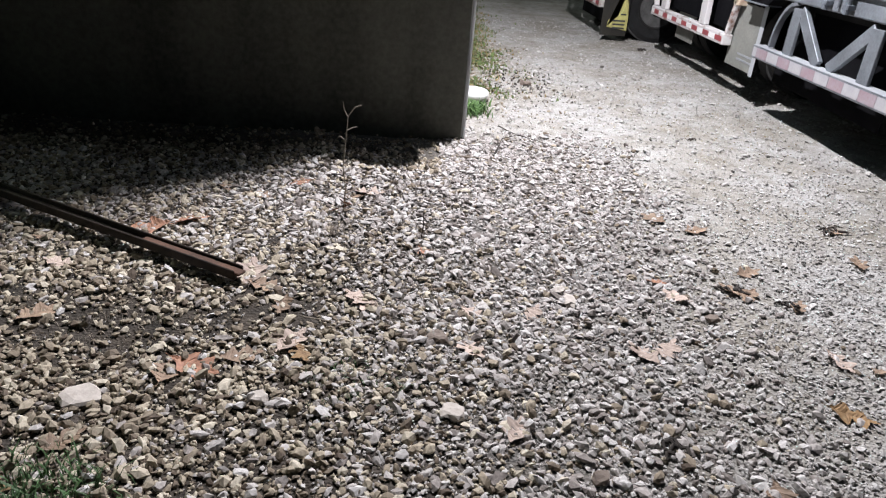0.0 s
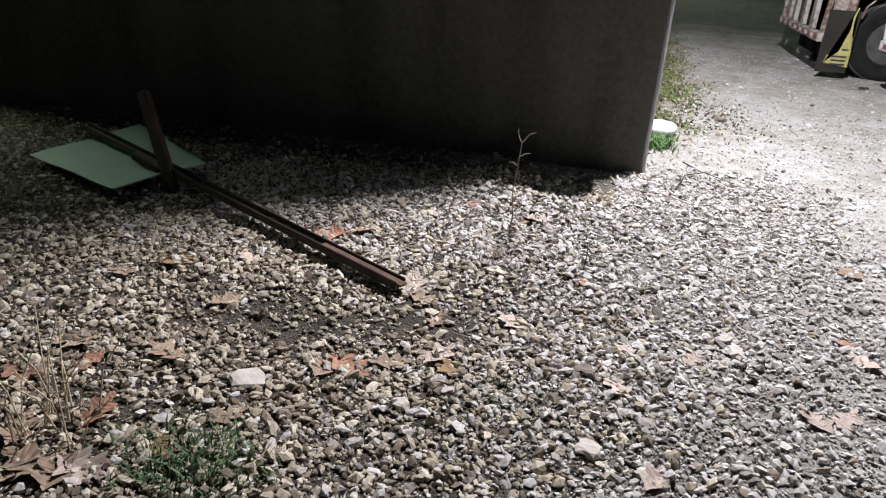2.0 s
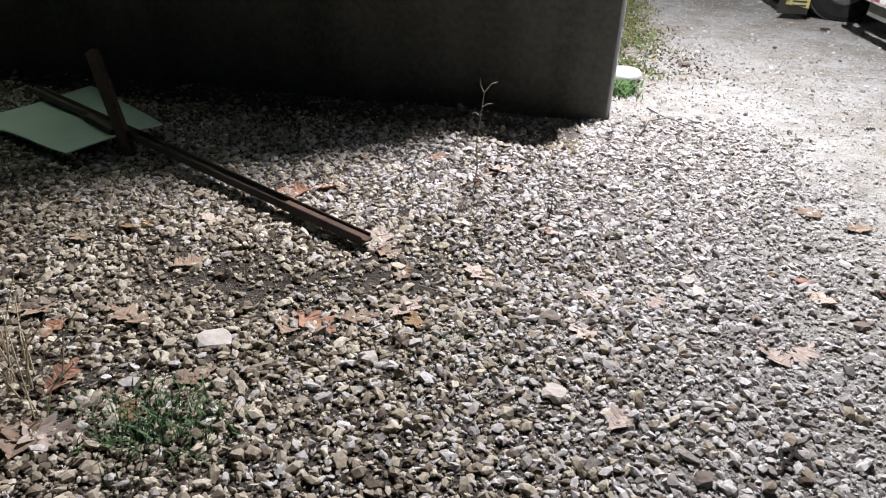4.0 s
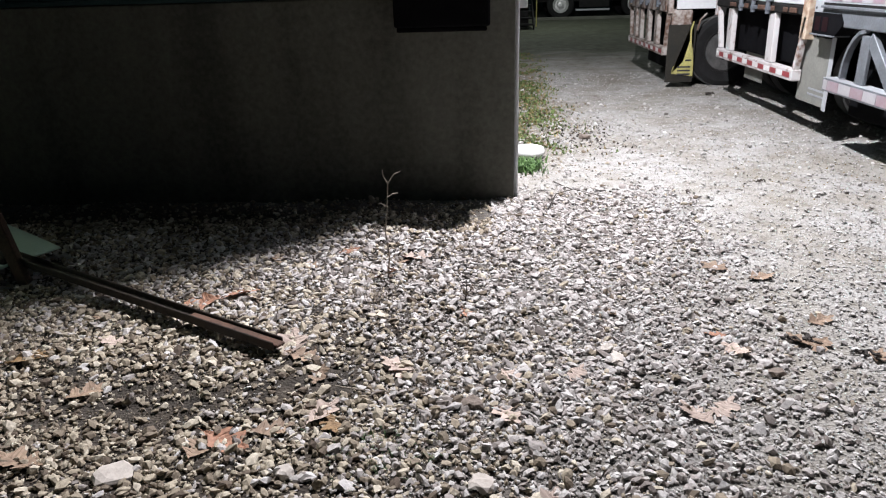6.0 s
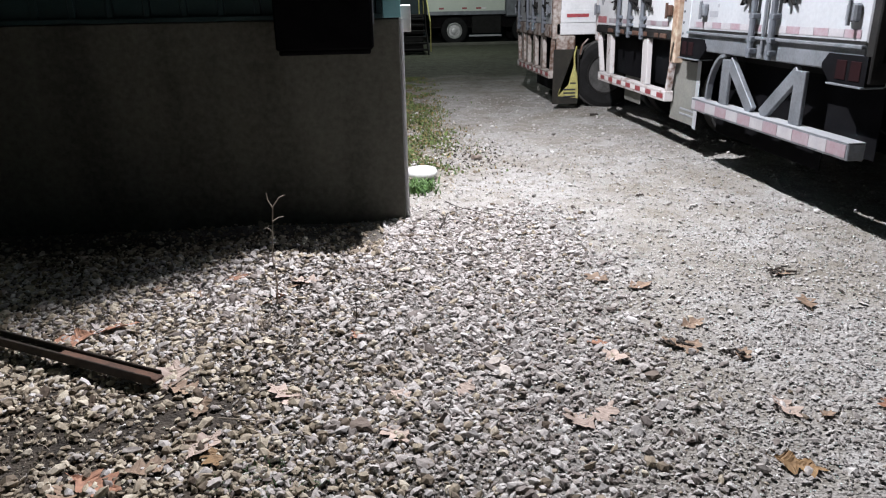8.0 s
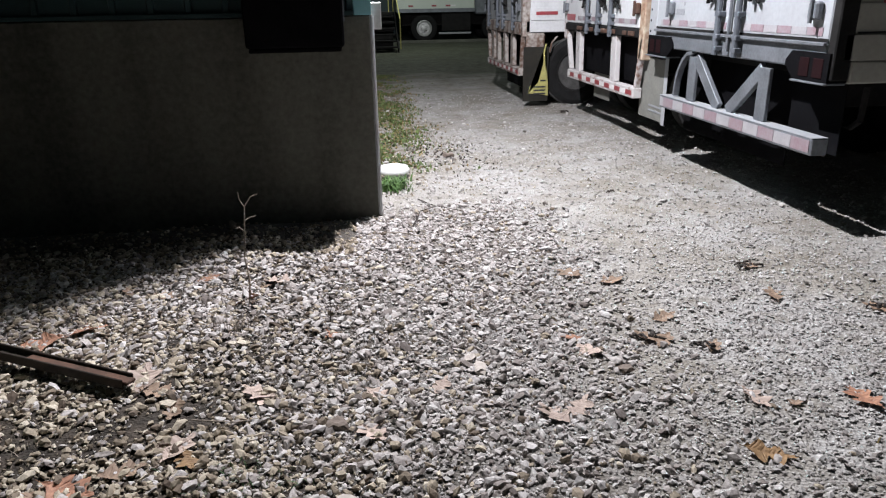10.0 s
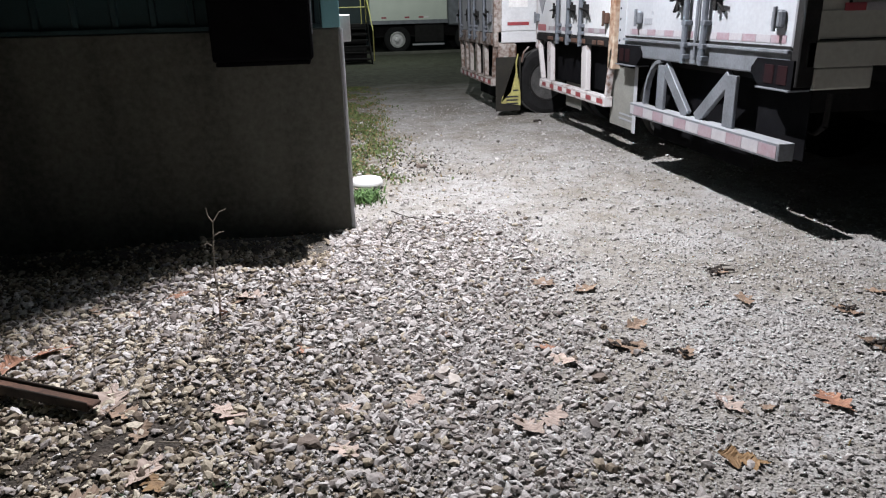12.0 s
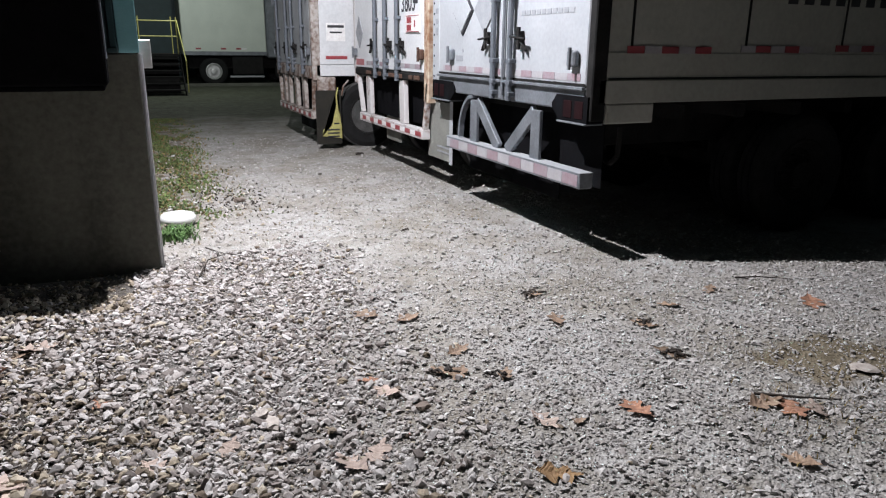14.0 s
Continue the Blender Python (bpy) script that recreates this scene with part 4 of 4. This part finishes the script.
    size = np.clip(rng.lognormal(math.log(0.008), 0.45, len(p)), 0.004, 0.024)
    scatter("edge_chippings", "mixed brown chippings along the lane's edge", p, size, octa, tan, rng)


gravel()


def lone_stone(place, size, mat, label, seed):
    """A single larger stone, broken and worn."""
    rnd = random.Random(seed)
    bm = bmesh.new()
    bmesh.ops.create_icosphere(bm, subdivisions=2, radius=1.0)
    for v in bm.verts:
        k = 1 + 0.42 * noise.noise(v.co * 1.5 + Vector((seed, 0, 0)))
        v.co = Vector((v.co.x * size[0] * k, v.co.y * size[1] * k, min(max(v.co.z, -0.4), 0.55 + 0.25 * v.co.x) * size[2] * k))
    ob = mesh_object("stone", bm, mat)
    ob.matrix_basis = pose(place[0], place[1], swell(*place) + size[2] * 0.35 + 0.012, 0, rnd.uniform(-8, 8), rnd.uniform(0, 360))
    return tagged(ob, label, "stone", "larger stones")


for place, size, mat, label, seed in (
        ((-0.17, 1.80), (0.052, 0.038, 0.022), STONE_PALE, "flat pale stone on the gravel", 1),
        ((-0.20, 2.24), (0.042, 0.032, 0.032), STONE_DARK, "dark brown angular stone on the gravel", 2),
        ((-1.40, 1.83), (0.075, 0.062, 0.020), STONE_PALE, "broad flat tan stone on the gravel", 3),
        ((0.27, 1.50), (0.030, 0.026, 0.024), STONE_DARK, "brown rounded stone on the gravel", 4),
        ((0.41, 2.60), (0.055, 0.03, 0.018), STONE_PALE, "long flat pale stone on the gravel", 5),
        ((-0.82, 1.85), (0.035, 0.03, 0.02), STONE_PALE, "pale stone on the gravel", 6),
        ((0.38, 2.69), (0.035, 0.025, 0.022), STONE_PALE, "pale rounded stone on the gravel", 7),
        ((1.01, 2.47), (0.035, 0.025, 0.022), STONE_DARK, "dark stone half sunk in grit", 8),
        ((3.12, 2.00), (0.07, 0.045, 0.02), STONE_PALE, "pale flat stone beside the puddle", 9),
        ((0.87, 6.92), (0.05, 0.04, 0.035), STONE_DARK, "dark stone beside the weeds", 10)):
    lone_stone(place, size, mat, label, seed)


# ---- fallen oak leaves ----
def oak_leaf_mesh(name, mat, seed, long=0.15):
    """A lobed oak leaf with midrib and stalk, curled."""
    rnd = random.Random(seed)
    bm = bmesh.new()
    n = 22
    curl, cup, twist = rnd.uniform(0.4, 1.3), rnd.uniform(-0.6, 0.9), rnd.uniform(-0.6, 0.6)
    rows = []
    for k in range(n + 1):
        u = k / n
        env = 0.37 * math.sin(math.pi * min(1, u * 0.93 + 0.07)) ** 0.75
        lobes = 0.36 + 0.64 * abs(math.cos(math.pi * (u * 2.6 + 0.30))) ** 1.4
        row = []
        for s in (-1, -0.5, 0, 0.5, 1):
            w = env * (lobes if abs(s) == 1 else min(lobes, 0.75)) * s * (1 + 0.15 * rnd.uniform(-1, 1))
            x = u - 0.5 + 0.13 * abs(s) * lobes
            z = 0.10 * curl * (u - 0.5) ** 2 * 2 + cup * w * w * 0.9 + twist * w * (u - 0.5) + 0.015 * rnd.uniform(-1, 1) + (0.0 if s else -0.012)
            row.append(bm.verts.new((x * long, w * long, z * long)))
        rows.append(row)
    for a, b in zip(rows, rows[1:]):
        for i in range(4):
            bm.faces.new((a[i], b[i], b[i + 1], a[i + 1]))
    tube(bm, (-0.5 * long, 0, 0.002), (-0.66 * long, 0.02 * long, 0.006), 0.0012, 0.001, 5)
    low = min(v.co.z for v in bm.verts)
    for v in bm.verts:
        v.co.z -= low
    bmesh.ops.recalc_face_normals(bm, faces=bm.faces)
    me = bpy.data.meshes.new(name)
    bm.to_mesh(me)
    bm.free()
    me.materials.append(mat)
    return me


KINDS = {"tan": (LEAF, "curled tan-brown oak leaf on the gravel"), "red": (LEAF_RED, "curled rust-red oak leaf on the gravel"),
         "pale": (LEAF_PALE, "faded pale oak leaf on the gravel"), "yellow": (LEAF_YELLOW, "yellow-brown oak leaf on the gravel")}
LEAF_MESHES = {k: [oak_leaf_mesh("oak_leaf", m, 10 * i + j) for j in range(4)] for i, (k, (m, _)) in enumerate(KINDS.items())}
leaf_dice = random.Random(5)


def leaf(x, y, kind, size=1.0, lift=0.009):
    size *= 1.08
    ob = new("oak_leaf", LEAF_MESHES[kind][leaf_dice.randrange(4)])
    ob.matrix_basis = pose(x, y, swell(x, y) + lift, leaf_dice.uniform(-9, 9), leaf_dice.uniform(-9, 9), leaf_dice.uniform(0, 360)) @ Matrix.Scale(size, 4)
    return tagged(ob, KINDS[kind][1], "leaf", "fallen oak leaves")


for x, y, kind, size in (
        (-1.09, 2.02, "red", 1.1), (-1.17, 1.97, "tan", 0.9), (-1.76, 1.89, "tan", 1.1), (-1.78, 1.50, "red", 1.0), (-1.48, 1.42, "yellow", 0.9),
        (-2.16, 2.57, "yellow", 1.2), (-2.36, 2.44, "tan", 1.1), (-1.77, 2.32, "tan", 1.0), (-1.62, 3.16, "red", 1.4), (-1.45, 3.29, "red", 1.5),
        (-0.77, 2.18, "pale", 1.0), (-0.72, 2.12, "yellow", 0.8), (-0.94, 2.09, "tan", 0.9), (-1.72, 1.23, "tan", 1.1), (-1.02, 2.70, "pale", 1.3),
        (-0.52, 2.54, "pale", 1.0), (-0.56, 3.76, "pale", 1.1), (-0.95, 2.62, "tan", 0.9), (1.29, 1.86, "yellow", 1.0), (1.86, 2.12, "red", 1.1),
        (1.44, 2.20, "pale", 0.9), (1.57, 2.13, "tan", 0.5), (1.49, 2.62, "tan", 0.7), (1.23, 2.76, "tan", 0.8), (1.30, 2.72, "tan", 0.8),
        (1.40, 2.96, "tan", 0.8), (1.12, 3.58, "tan", 1.0), (1.31, 3.44, "tan", 0.9), (2.08, 3.10, "tan", 0.9), (2.18, 3.52, "tan", 0.8),
        (2.52, 2.87, "tan", 0.9), (2.36, 2.51, "tan", 1.0), (0.63, 2.20, "pale", 1.0), (0.73, 2.22, "pale", 0.9), (0.04, 1.72, "pale", 0.8),
        (0.89, 2.82, "red", 0.6), (0.93, 2.66, "pale", 0.8), (2.48, 1.88, "red", 1.1), (2.40, 1.95, "tan", 1.0), (2.55, 1.80, "pale", 0.8),
        (2.18, 1.56, "tan", 0.8), (3.70, 2.77, "red", 1.2), (0.82, 1.44, "tan", 0.9), (-0.51, 2.50, "pale", 0.8), (-0.62, 3.70, "tan", 0.8),
        (-0.08, 2.19, "pale", 0.9), (-0.84, 2.47, "tan", 0.8), (-0.80, 2.22, "pale", 0.8), (-0.05, 2.48, "pale", 0.7), (0.22, 2.48, "pale", 0.7),
        (-2.05, 3.02, "tan", 0.9), (-1.85, 2.72, "pale", 0.8), (-2.62, 2.75, "tan", 0.9), (-1.15, 3.62, "tan", 0.8), (-0.95, 3.85, "red", 0.8),
        (-1.35, 3.72, "tan", 0.8), (-2.0, 1.75, "red", 0.9), (-1.95, 1.35, "tan", 1.0), (-1.88, 1.15, "tan", 1.0), (-0.25, 3.05, "red", 0.6),
        (0.45, 3.05, "tan", 0.6), (3.3, 3.2, "tan", 0.8), (2.85, 3.05, "tan", 0.8), (-1.37, 1.62, "tan", 0.8), (-2.9, 3.0, "tan", 0.8),
        (-1.66, 1.27, "pale", 1.2), (-2.19, 1.63, "red", 1.1), (-2.15, 1.85, "tan", 1.2), (-1.80, 1.24, "tan", 1.2)):
    leaf(x, y, kind, size)


# ---- plants ----
def blades(name, label, spots, mat, rng, tall=(0.05, 0.12), wide=0.004, parent_kind="stuff", category="grass"):
    """Thin bent blades in one mesh."""
    n = len(spots)
    head = rng.uniform(0, 2 * math.pi, n)
    h = rng.uniform(*tall, n)
    lean = rng.uniform(0.15, 1.0, n) * h
    w = wide * rng.uniform(0.6, 1.4, n)
    dx, dy = np.cos(head), np.sin(head)
    z0 = np.array([swell(x, y) for x, y in spots])
    verts = np.zeros((n, 5, 3))
    for k, (u, ww) in enumerate(((0, 1), (0, -1), (0.55, 0.8), (0.55, -0.8), (1, 0))):
        verts[:, k, 0] = spots[:, 0] + dx * lean * u * u - dy * w * ww
        verts[:, k, 1] = spots[:, 1] + dy * lean * u * u + dx * w * ww
        verts[:, k, 2] = z0 + h * u * (1 - 0.25 * u)
    f = np.concatenate([np.array([[0, 1, 3], [0, 3, 2], [2, 3, 4]]) + 5 * k for k in range(n)])
    me = bpy.data.meshes.new(name)
    me.from_pydata(verts.reshape(-1, 3).tolist(), [], f.tolist())
    me.materials.append(mat)
    return tagged(new(name, me), label, category, kind=parent_kind)


def plants():
    rng = np.random.default_rng(4)
    p = np.stack([rng.normal(-1.36, 0.11, 520), rng.normal(1.38, 0.085, 520)], 1)
    blades("grass_tuft", "dark green low grass tuft in the gravel", p, GRASS, rng, (0.03, 0.10), 0.003)
    p = np.stack([rng.normal(-0.50, 0.10, 110), rng.normal(1.95, 0.09, 110)], 1)
    blades("grass_sprigs", "sparse green sprigs between stones", p, GRASS, rng, (0.02, 0.05), 0.002)
    p = np.stack([rng.normal(-0.73, 0.05, 70), rng.normal(3.18, 0.05, 70)], 1)
    blades("dry_tuft", "small grey tuft of dead stems in the gravel", p, STEM, rng, (0.03, 0.10), 0.0018)
    p = np.stack([rng.normal(-1.48, 0.16, 160), rng.normal(2.24, 0.09, 160)], 1)
    blades("dead_stems", "thin dead stems over bare soil", p, STEM, rng, (0.015, 0.05), 0.0014)
    x = 0.12 + np.abs(rng.normal(0, 0.34, 18000))
    y = rng.uniform(6.2, 15.5, 18000)
    keep = rng.uniform(0, 1, 18000) < np.clip(clumps(x * 3, y * 1.4) * 2.0 - 0.75 - 0.25 * x, 0, 1) * np.clip((y - 6.0) / 1.2, 0.15, 1)
    p = np.stack([x, y], 1)[keep]
    p2 = np.stack([0.15 + np.abs(rng.normal(0, 0.3, 380)), rng.uniform(6.4, 13.5, 380)], 1)
    blades("dead_leaves", "brown dead leaf litter among the weeds", p2, LEAF, rng, (0.008, 0.025), 0.016, category="leaf litter")
    half = rng.uniform(0, 1, len(p)) < 0.62
    blades("low_grass", "low mottled green grass along the building's foot", p[half], GREENER, rng, (0.012, 0.05), 0.010)
    blades("weeds", "yellow-brown weeds along the building's foot", p[~half], WEED, rng, (0.01, 0.04), 0.011)
    p = np.stack([rng.normal(0.22, 0.07, 340), rng.normal(5.76, 0.10, 340)], 1)
    p = p[p[:, 0] > CX + 0.03]
    blades("green_weed", "bright green weed by the white lid", p, LIME, rng, (0.03, 0.12), 0.008)
    p = np.stack([rng.normal(0.80, 0.24, 320), rng.normal(7.1, 0.45, 320)], 1)
    blades("dark_litter", "dark dead stems and leaf bits on the lane's edge", p, TIMBER, rng, (0.008, 0.03), 0.010, category="leaf litter")
    p = np.stack([rng.uniform(1.7, 3.0, 600), rng.uniform(3.6, 7.5, 600)], 1)
    blades("short_grass", "sparse trodden grass beside the trailers", p, WEED, rng, (0.004, 0.012), 0.006)
    p = np.stack([rng.normal(3.1, 0.5, 500), rng.normal(1.75, 0.14, 500)], 1)
    blades("edge_grass", "sparse green grass by the puddle", p, WEED, rng, (0.02, 0.05), 0.003)


plants()


def stalk(points, r0, r1, bm):
    n = len(points) - 1
    for k, (a, b) in enumerate(zip(points, points[1:])):
        tube(bm, a, b, r0 + (r1 - r0) * k / n, r0 + (r1 - r0) * (k + 1) / n, 6)
    return bm


def dry_sapling():
    s = thing("dry_sapling", "thin leafless dry sapling in the gravel", "plant", (-0.675, 3.43, 0))
    s.scale = (1.1, 1.1, 1.22)
    part("stem", stalk([(0, 0, -0.02), (0.012, 0.02, 0.12), (-0.004, 0.05, 0.22), (0.006, 0.08, 0.34), (0.014, 0.10, 0.435)], 0.0042, 0.0024, bmesh.new()), STEM, s)
    for pts in ([(0.012, 0.10, 0.43), (-0.008, 0.11, 0.46), (-0.012, 0.115, 0.49)], [(0.013, 0.10, 0.43), (0.045, 0.11, 0.47), (0.075, 0.12, 0.478)],
                [(0.008, 0.085, 0.37), (0.035, 0.09, 0.385), (0.06, 0.095, 0.388)], [(0.004, 0.075, 0.33), (-0.02, 0.08, 0.345), (-0.035, 0.08, 0.34)],
                [(0.0, 0.04, 0.19), (0.04, 0.05, 0.21)], [(0.01, 0.02, 0.12), (-0.03, 0.02, 0.15)], [(0.012, 0.02, 0.10), (0.05, 0.01, 0.13)]):
        part("twig", stalk(pts, 0.0028, 0.0014, bmesh.new()), STEM, s)
    for dx, dy, z in ((0.03, 0.02, 0.045), (-0.03, 0.0, 0.03), (0.02, -0.02, 0.07)):
        ob = new("dry_leaf", LEAF_MESHES["red"][1])
        ob.parent = s
        ob.matrix_basis = pose(dx, dy, z, 30, 20, 200 * dx * 30) @ Matrix.Scale(0.4, 4)


def small_twig_plant():
    s = thing("dry_seedling", "small dark dry seedling in the gravel", "plant", (-0.25, 3.18, 0))
    part("stem", stalk([(0, 0, -0.01), (0.01, 0.02, 0.07), (0.005, 0.03, 0.14)], 0.003, 0.0015, bmesh.new()), TIMBER, s)
    for k in range(5):
        a = k * 1.3
        part("twig", stalk([(0.006, 0.015, 0.04 + 0.018 * k), (0.006 + 0.03 * math.cos(a), 0.015 + 0.03 * math.sin(a), 0.06 + 0.018 * k)], 0.002, 0.001, bmesh.new()), TIMBER, s)


def straw_clump():
    s = thing("dry_straw", "clump of dry bent straw stalks", "dry grass", (-1.83, 1.40, 0))
    rnd = random.Random(8)
    for k in range(18):
        a, h = rnd.uniform(0, 6.28), rnd.uniform(0.14, 0.38)
        x, y = rnd.uniform(-0.12, 0.12), rnd.uniform(-0.12, 0.12)
        part("straw_stalk", stalk([(x, y, -0.01), (x + 0.04 * math.cos(a), y + 0.04 * math.sin(a), h * 0.6), (x + 0.12 * math.cos(a), y + 0.12 * math.sin(a), h)], 0.0031, 0.0018, bmesh.new()), STRAW, s)


def ground_twig(points, label, mat=TIMBER, r=0.006):
    bm = stalk([(x, y, swell(x, y) + z) for x, y, z in points], r, r * 0.45, bmesh.new())
    return tagged(mesh_object("twig_branch", bm, mat), label, "twig", "fallen twigs")


dry_sapling()
small_twig_plant()
straw_clump()
ground_twig([(0.30, 4.62, 0.02), (0.38, 4.90, 0.035), (0.52, 5.02, 0.04), (0.72, 4.90, 0.02)], "thin curved dark twig on the gravel", r=0.005)
ground_twig([(0.40, 5.28, 0.02), (0.46, 5.16, 0.02), (0.52, 5.08, 0.02)], "short dark twig on packed dirt")
ground_twig([(0.01, 4.50, 0.03), (0.2, 4.42, 0.04), (0.45, 4.30, 0.02)], "long pale twig on the gravel", STEM, 0.004)
ground_twig([(3.62, 3.30, 0.015), (3.78, 3.25, 0.02), (3.95, 3.12, 0.015)], "dark twig beside the trailer shadow")
ground_twig([(2.42, 2.02, 0.02), (2.55, 1.90, 0.03), (2.72, 1.82, 0.02)], "dark twig among leaves", r=0.008)
ground_twig([(-0.75, 2.35, 0.03), (-0.58, 2.30, 0.035), (-0.42, 2.36, 0.02)], "thin twig on the gravel", STEM, 0.003)
for x, y, s in ((2.38, 2.50, 1.0), (1.47, 2.62, 0.8), (1.23, 2.78, 1.0), (2.53, 2.89, 0.8), (2.19, 3.53, 1.0), (1.99, 5.27, 0.6), (0.57, 1.65, 0.9), (2.9, 9.6, 1.2)):
    rnd = random.Random(int(x * 100 + y * 10))
    bm = bmesh.new()
    for k in range(7):
        a = rnd.uniform(0, 6.28)
        px, py = x + rnd.uniform(-0.05, 0.05) * s, y + rnd.uniform(-0.04, 0.04) * s
        z = swell(px, py) + 0.012
        stalk([(px, py, z), (px + 0.03 * s * math.cos(a), py + 0.03 * s * math.sin(a), z + 0.010), (px + 0.055 * s * math.cos(a + 0.6), py + 0.055 * s * math.sin(a + 0.6), z)], 0.009 * s, 0.005 * s, bm)
    tagged(mesh_object("bark_litter", bm, TIMBER), "small heap of dark bark and twig litter", "litter", "bark litter")

# ---- scrap by the wall ----
beam = thing("old_beam", "old dark steel channel with a rusted end lying on gravel", "beam")
a, b = Vector((-3.85, 4.10, 0.12)), Vector((-1.055, 2.63, 0.05))
part("web", bar(bmesh.new(), a, b, 0.060, 0.012, bevel=0.003), IRON, beam)
side = (b - a).cross(Vector((0, 0, 1))).normalized()
for s in (-1, 1):
    part("flange", bar(bmesh.new(), a + side * 0.029 * s + Vector((0, 0, 0.010)), b + side * 0.029 * s + Vector((0, 0, 0.010)), 0.009, 0.045, bevel=0.003), IRON, beam)
part("rusted_end", bar(bmesh.new(), b - (b - a).normalized() * 0.55 + Vector((0, 0, 0.013)), b + (b - a).normalized() * 0.02 + Vector((0, 0, 0.013)), 0.047, 0.012, bevel=0.003), RUST, beam, "rust-brown flaking end")

stub = thing("timber_stub", "short leaning weathered timber stub beside the beam", "timber")
part("timber", bar(bmesh.new(), (-2.73, 3.44, -0.02), (-3.06, 3.72, 0.52), 0.075, 0.05, (0, 1, 0), 0.006), TIMBER_PALE, stub)
part("brace_block", bar(bmesh.new(), (-2.86, 3.52, 0.10), (-3.10, 3.62, 0.14), 0.06, 0.05, bevel=0.006), TIMBER, stub)

bm = bmesh.new()
cs = [(-3.83, 3.54, 0.07), (-2.95, 3.18, 0.085), (-2.72, 3.80, 0.085), (-3.70, 4.50, 0.06)]
v = [bm.verts.new(c) for c in cs]
bm.faces.new(v)
bmesh.ops.subdivide_edges(bm, edges=bm.edges[:], cuts=6, use_grid_fill=True)
for w in bm.verts:
    w.co.z += 0.012 * noise.noise(w.co * 3)
bmesh.ops.solidify(bm, geom=bm.faces[:], thickness=0.008)
bmesh.ops.recalc_face_normals(bm, faces=bm.faces)
tagged(mesh_object("plastic_sheet", bm, SHEET), "pale green rigid sheet lying on the gravel", "sheet")
for x, y in ((-3.5, 3.62), (-3.0, 3.4), (-3.1, 3.85), (-3.6, 4.2)):
    bm = box(bmesh.new(), (x - 0.06, y - 0.05, -0.02), (x + 0.06, y + 0.05, 0.036), 0.012)
    tagged(mesh_object("scrap_block", bm, TIMBER), "dark scrap block under the green sheet", "scrap wood")

# ---- white lid by the wall ----
lid = thing("plastic_tub", "low grey plastic tub with a white round lid", "tub", (0.262, 6.15, -0.02))
lid.scale = (0.86, 0.86, 0.9)
part("lid", lathe(bmesh.new(), [(0.165, 0.075), (0.172, 0.085), (0.168, 0.115), (0.150, 0.140), (0.10, 0.152), (0.02, 0.155)], (0, 0, 0), (0, 0, 1), 36), PLASTIC, lid, smooth=True)
part("tub_rim", lathe(bmesh.new(), [(0.11, 0.0), (0.135, 0.01), (0.155, 0.055), (0.158, 0.074)], (0, 0, 0), (0, 0, 1), 36), PLASTIC_GREY, lid, "grey tub rim", smooth=True)
bm = bmesh.new()
bmesh.ops.create_icosphere(bm, subdivisions=2, radius=0.035, matrix=Matrix.Translation((0.15, 5.99, 0.03)))
tagged(mesh_object("dark_stone", bm, STONE_DARK), "dark stone by the white lid", "stone", "larger stones")
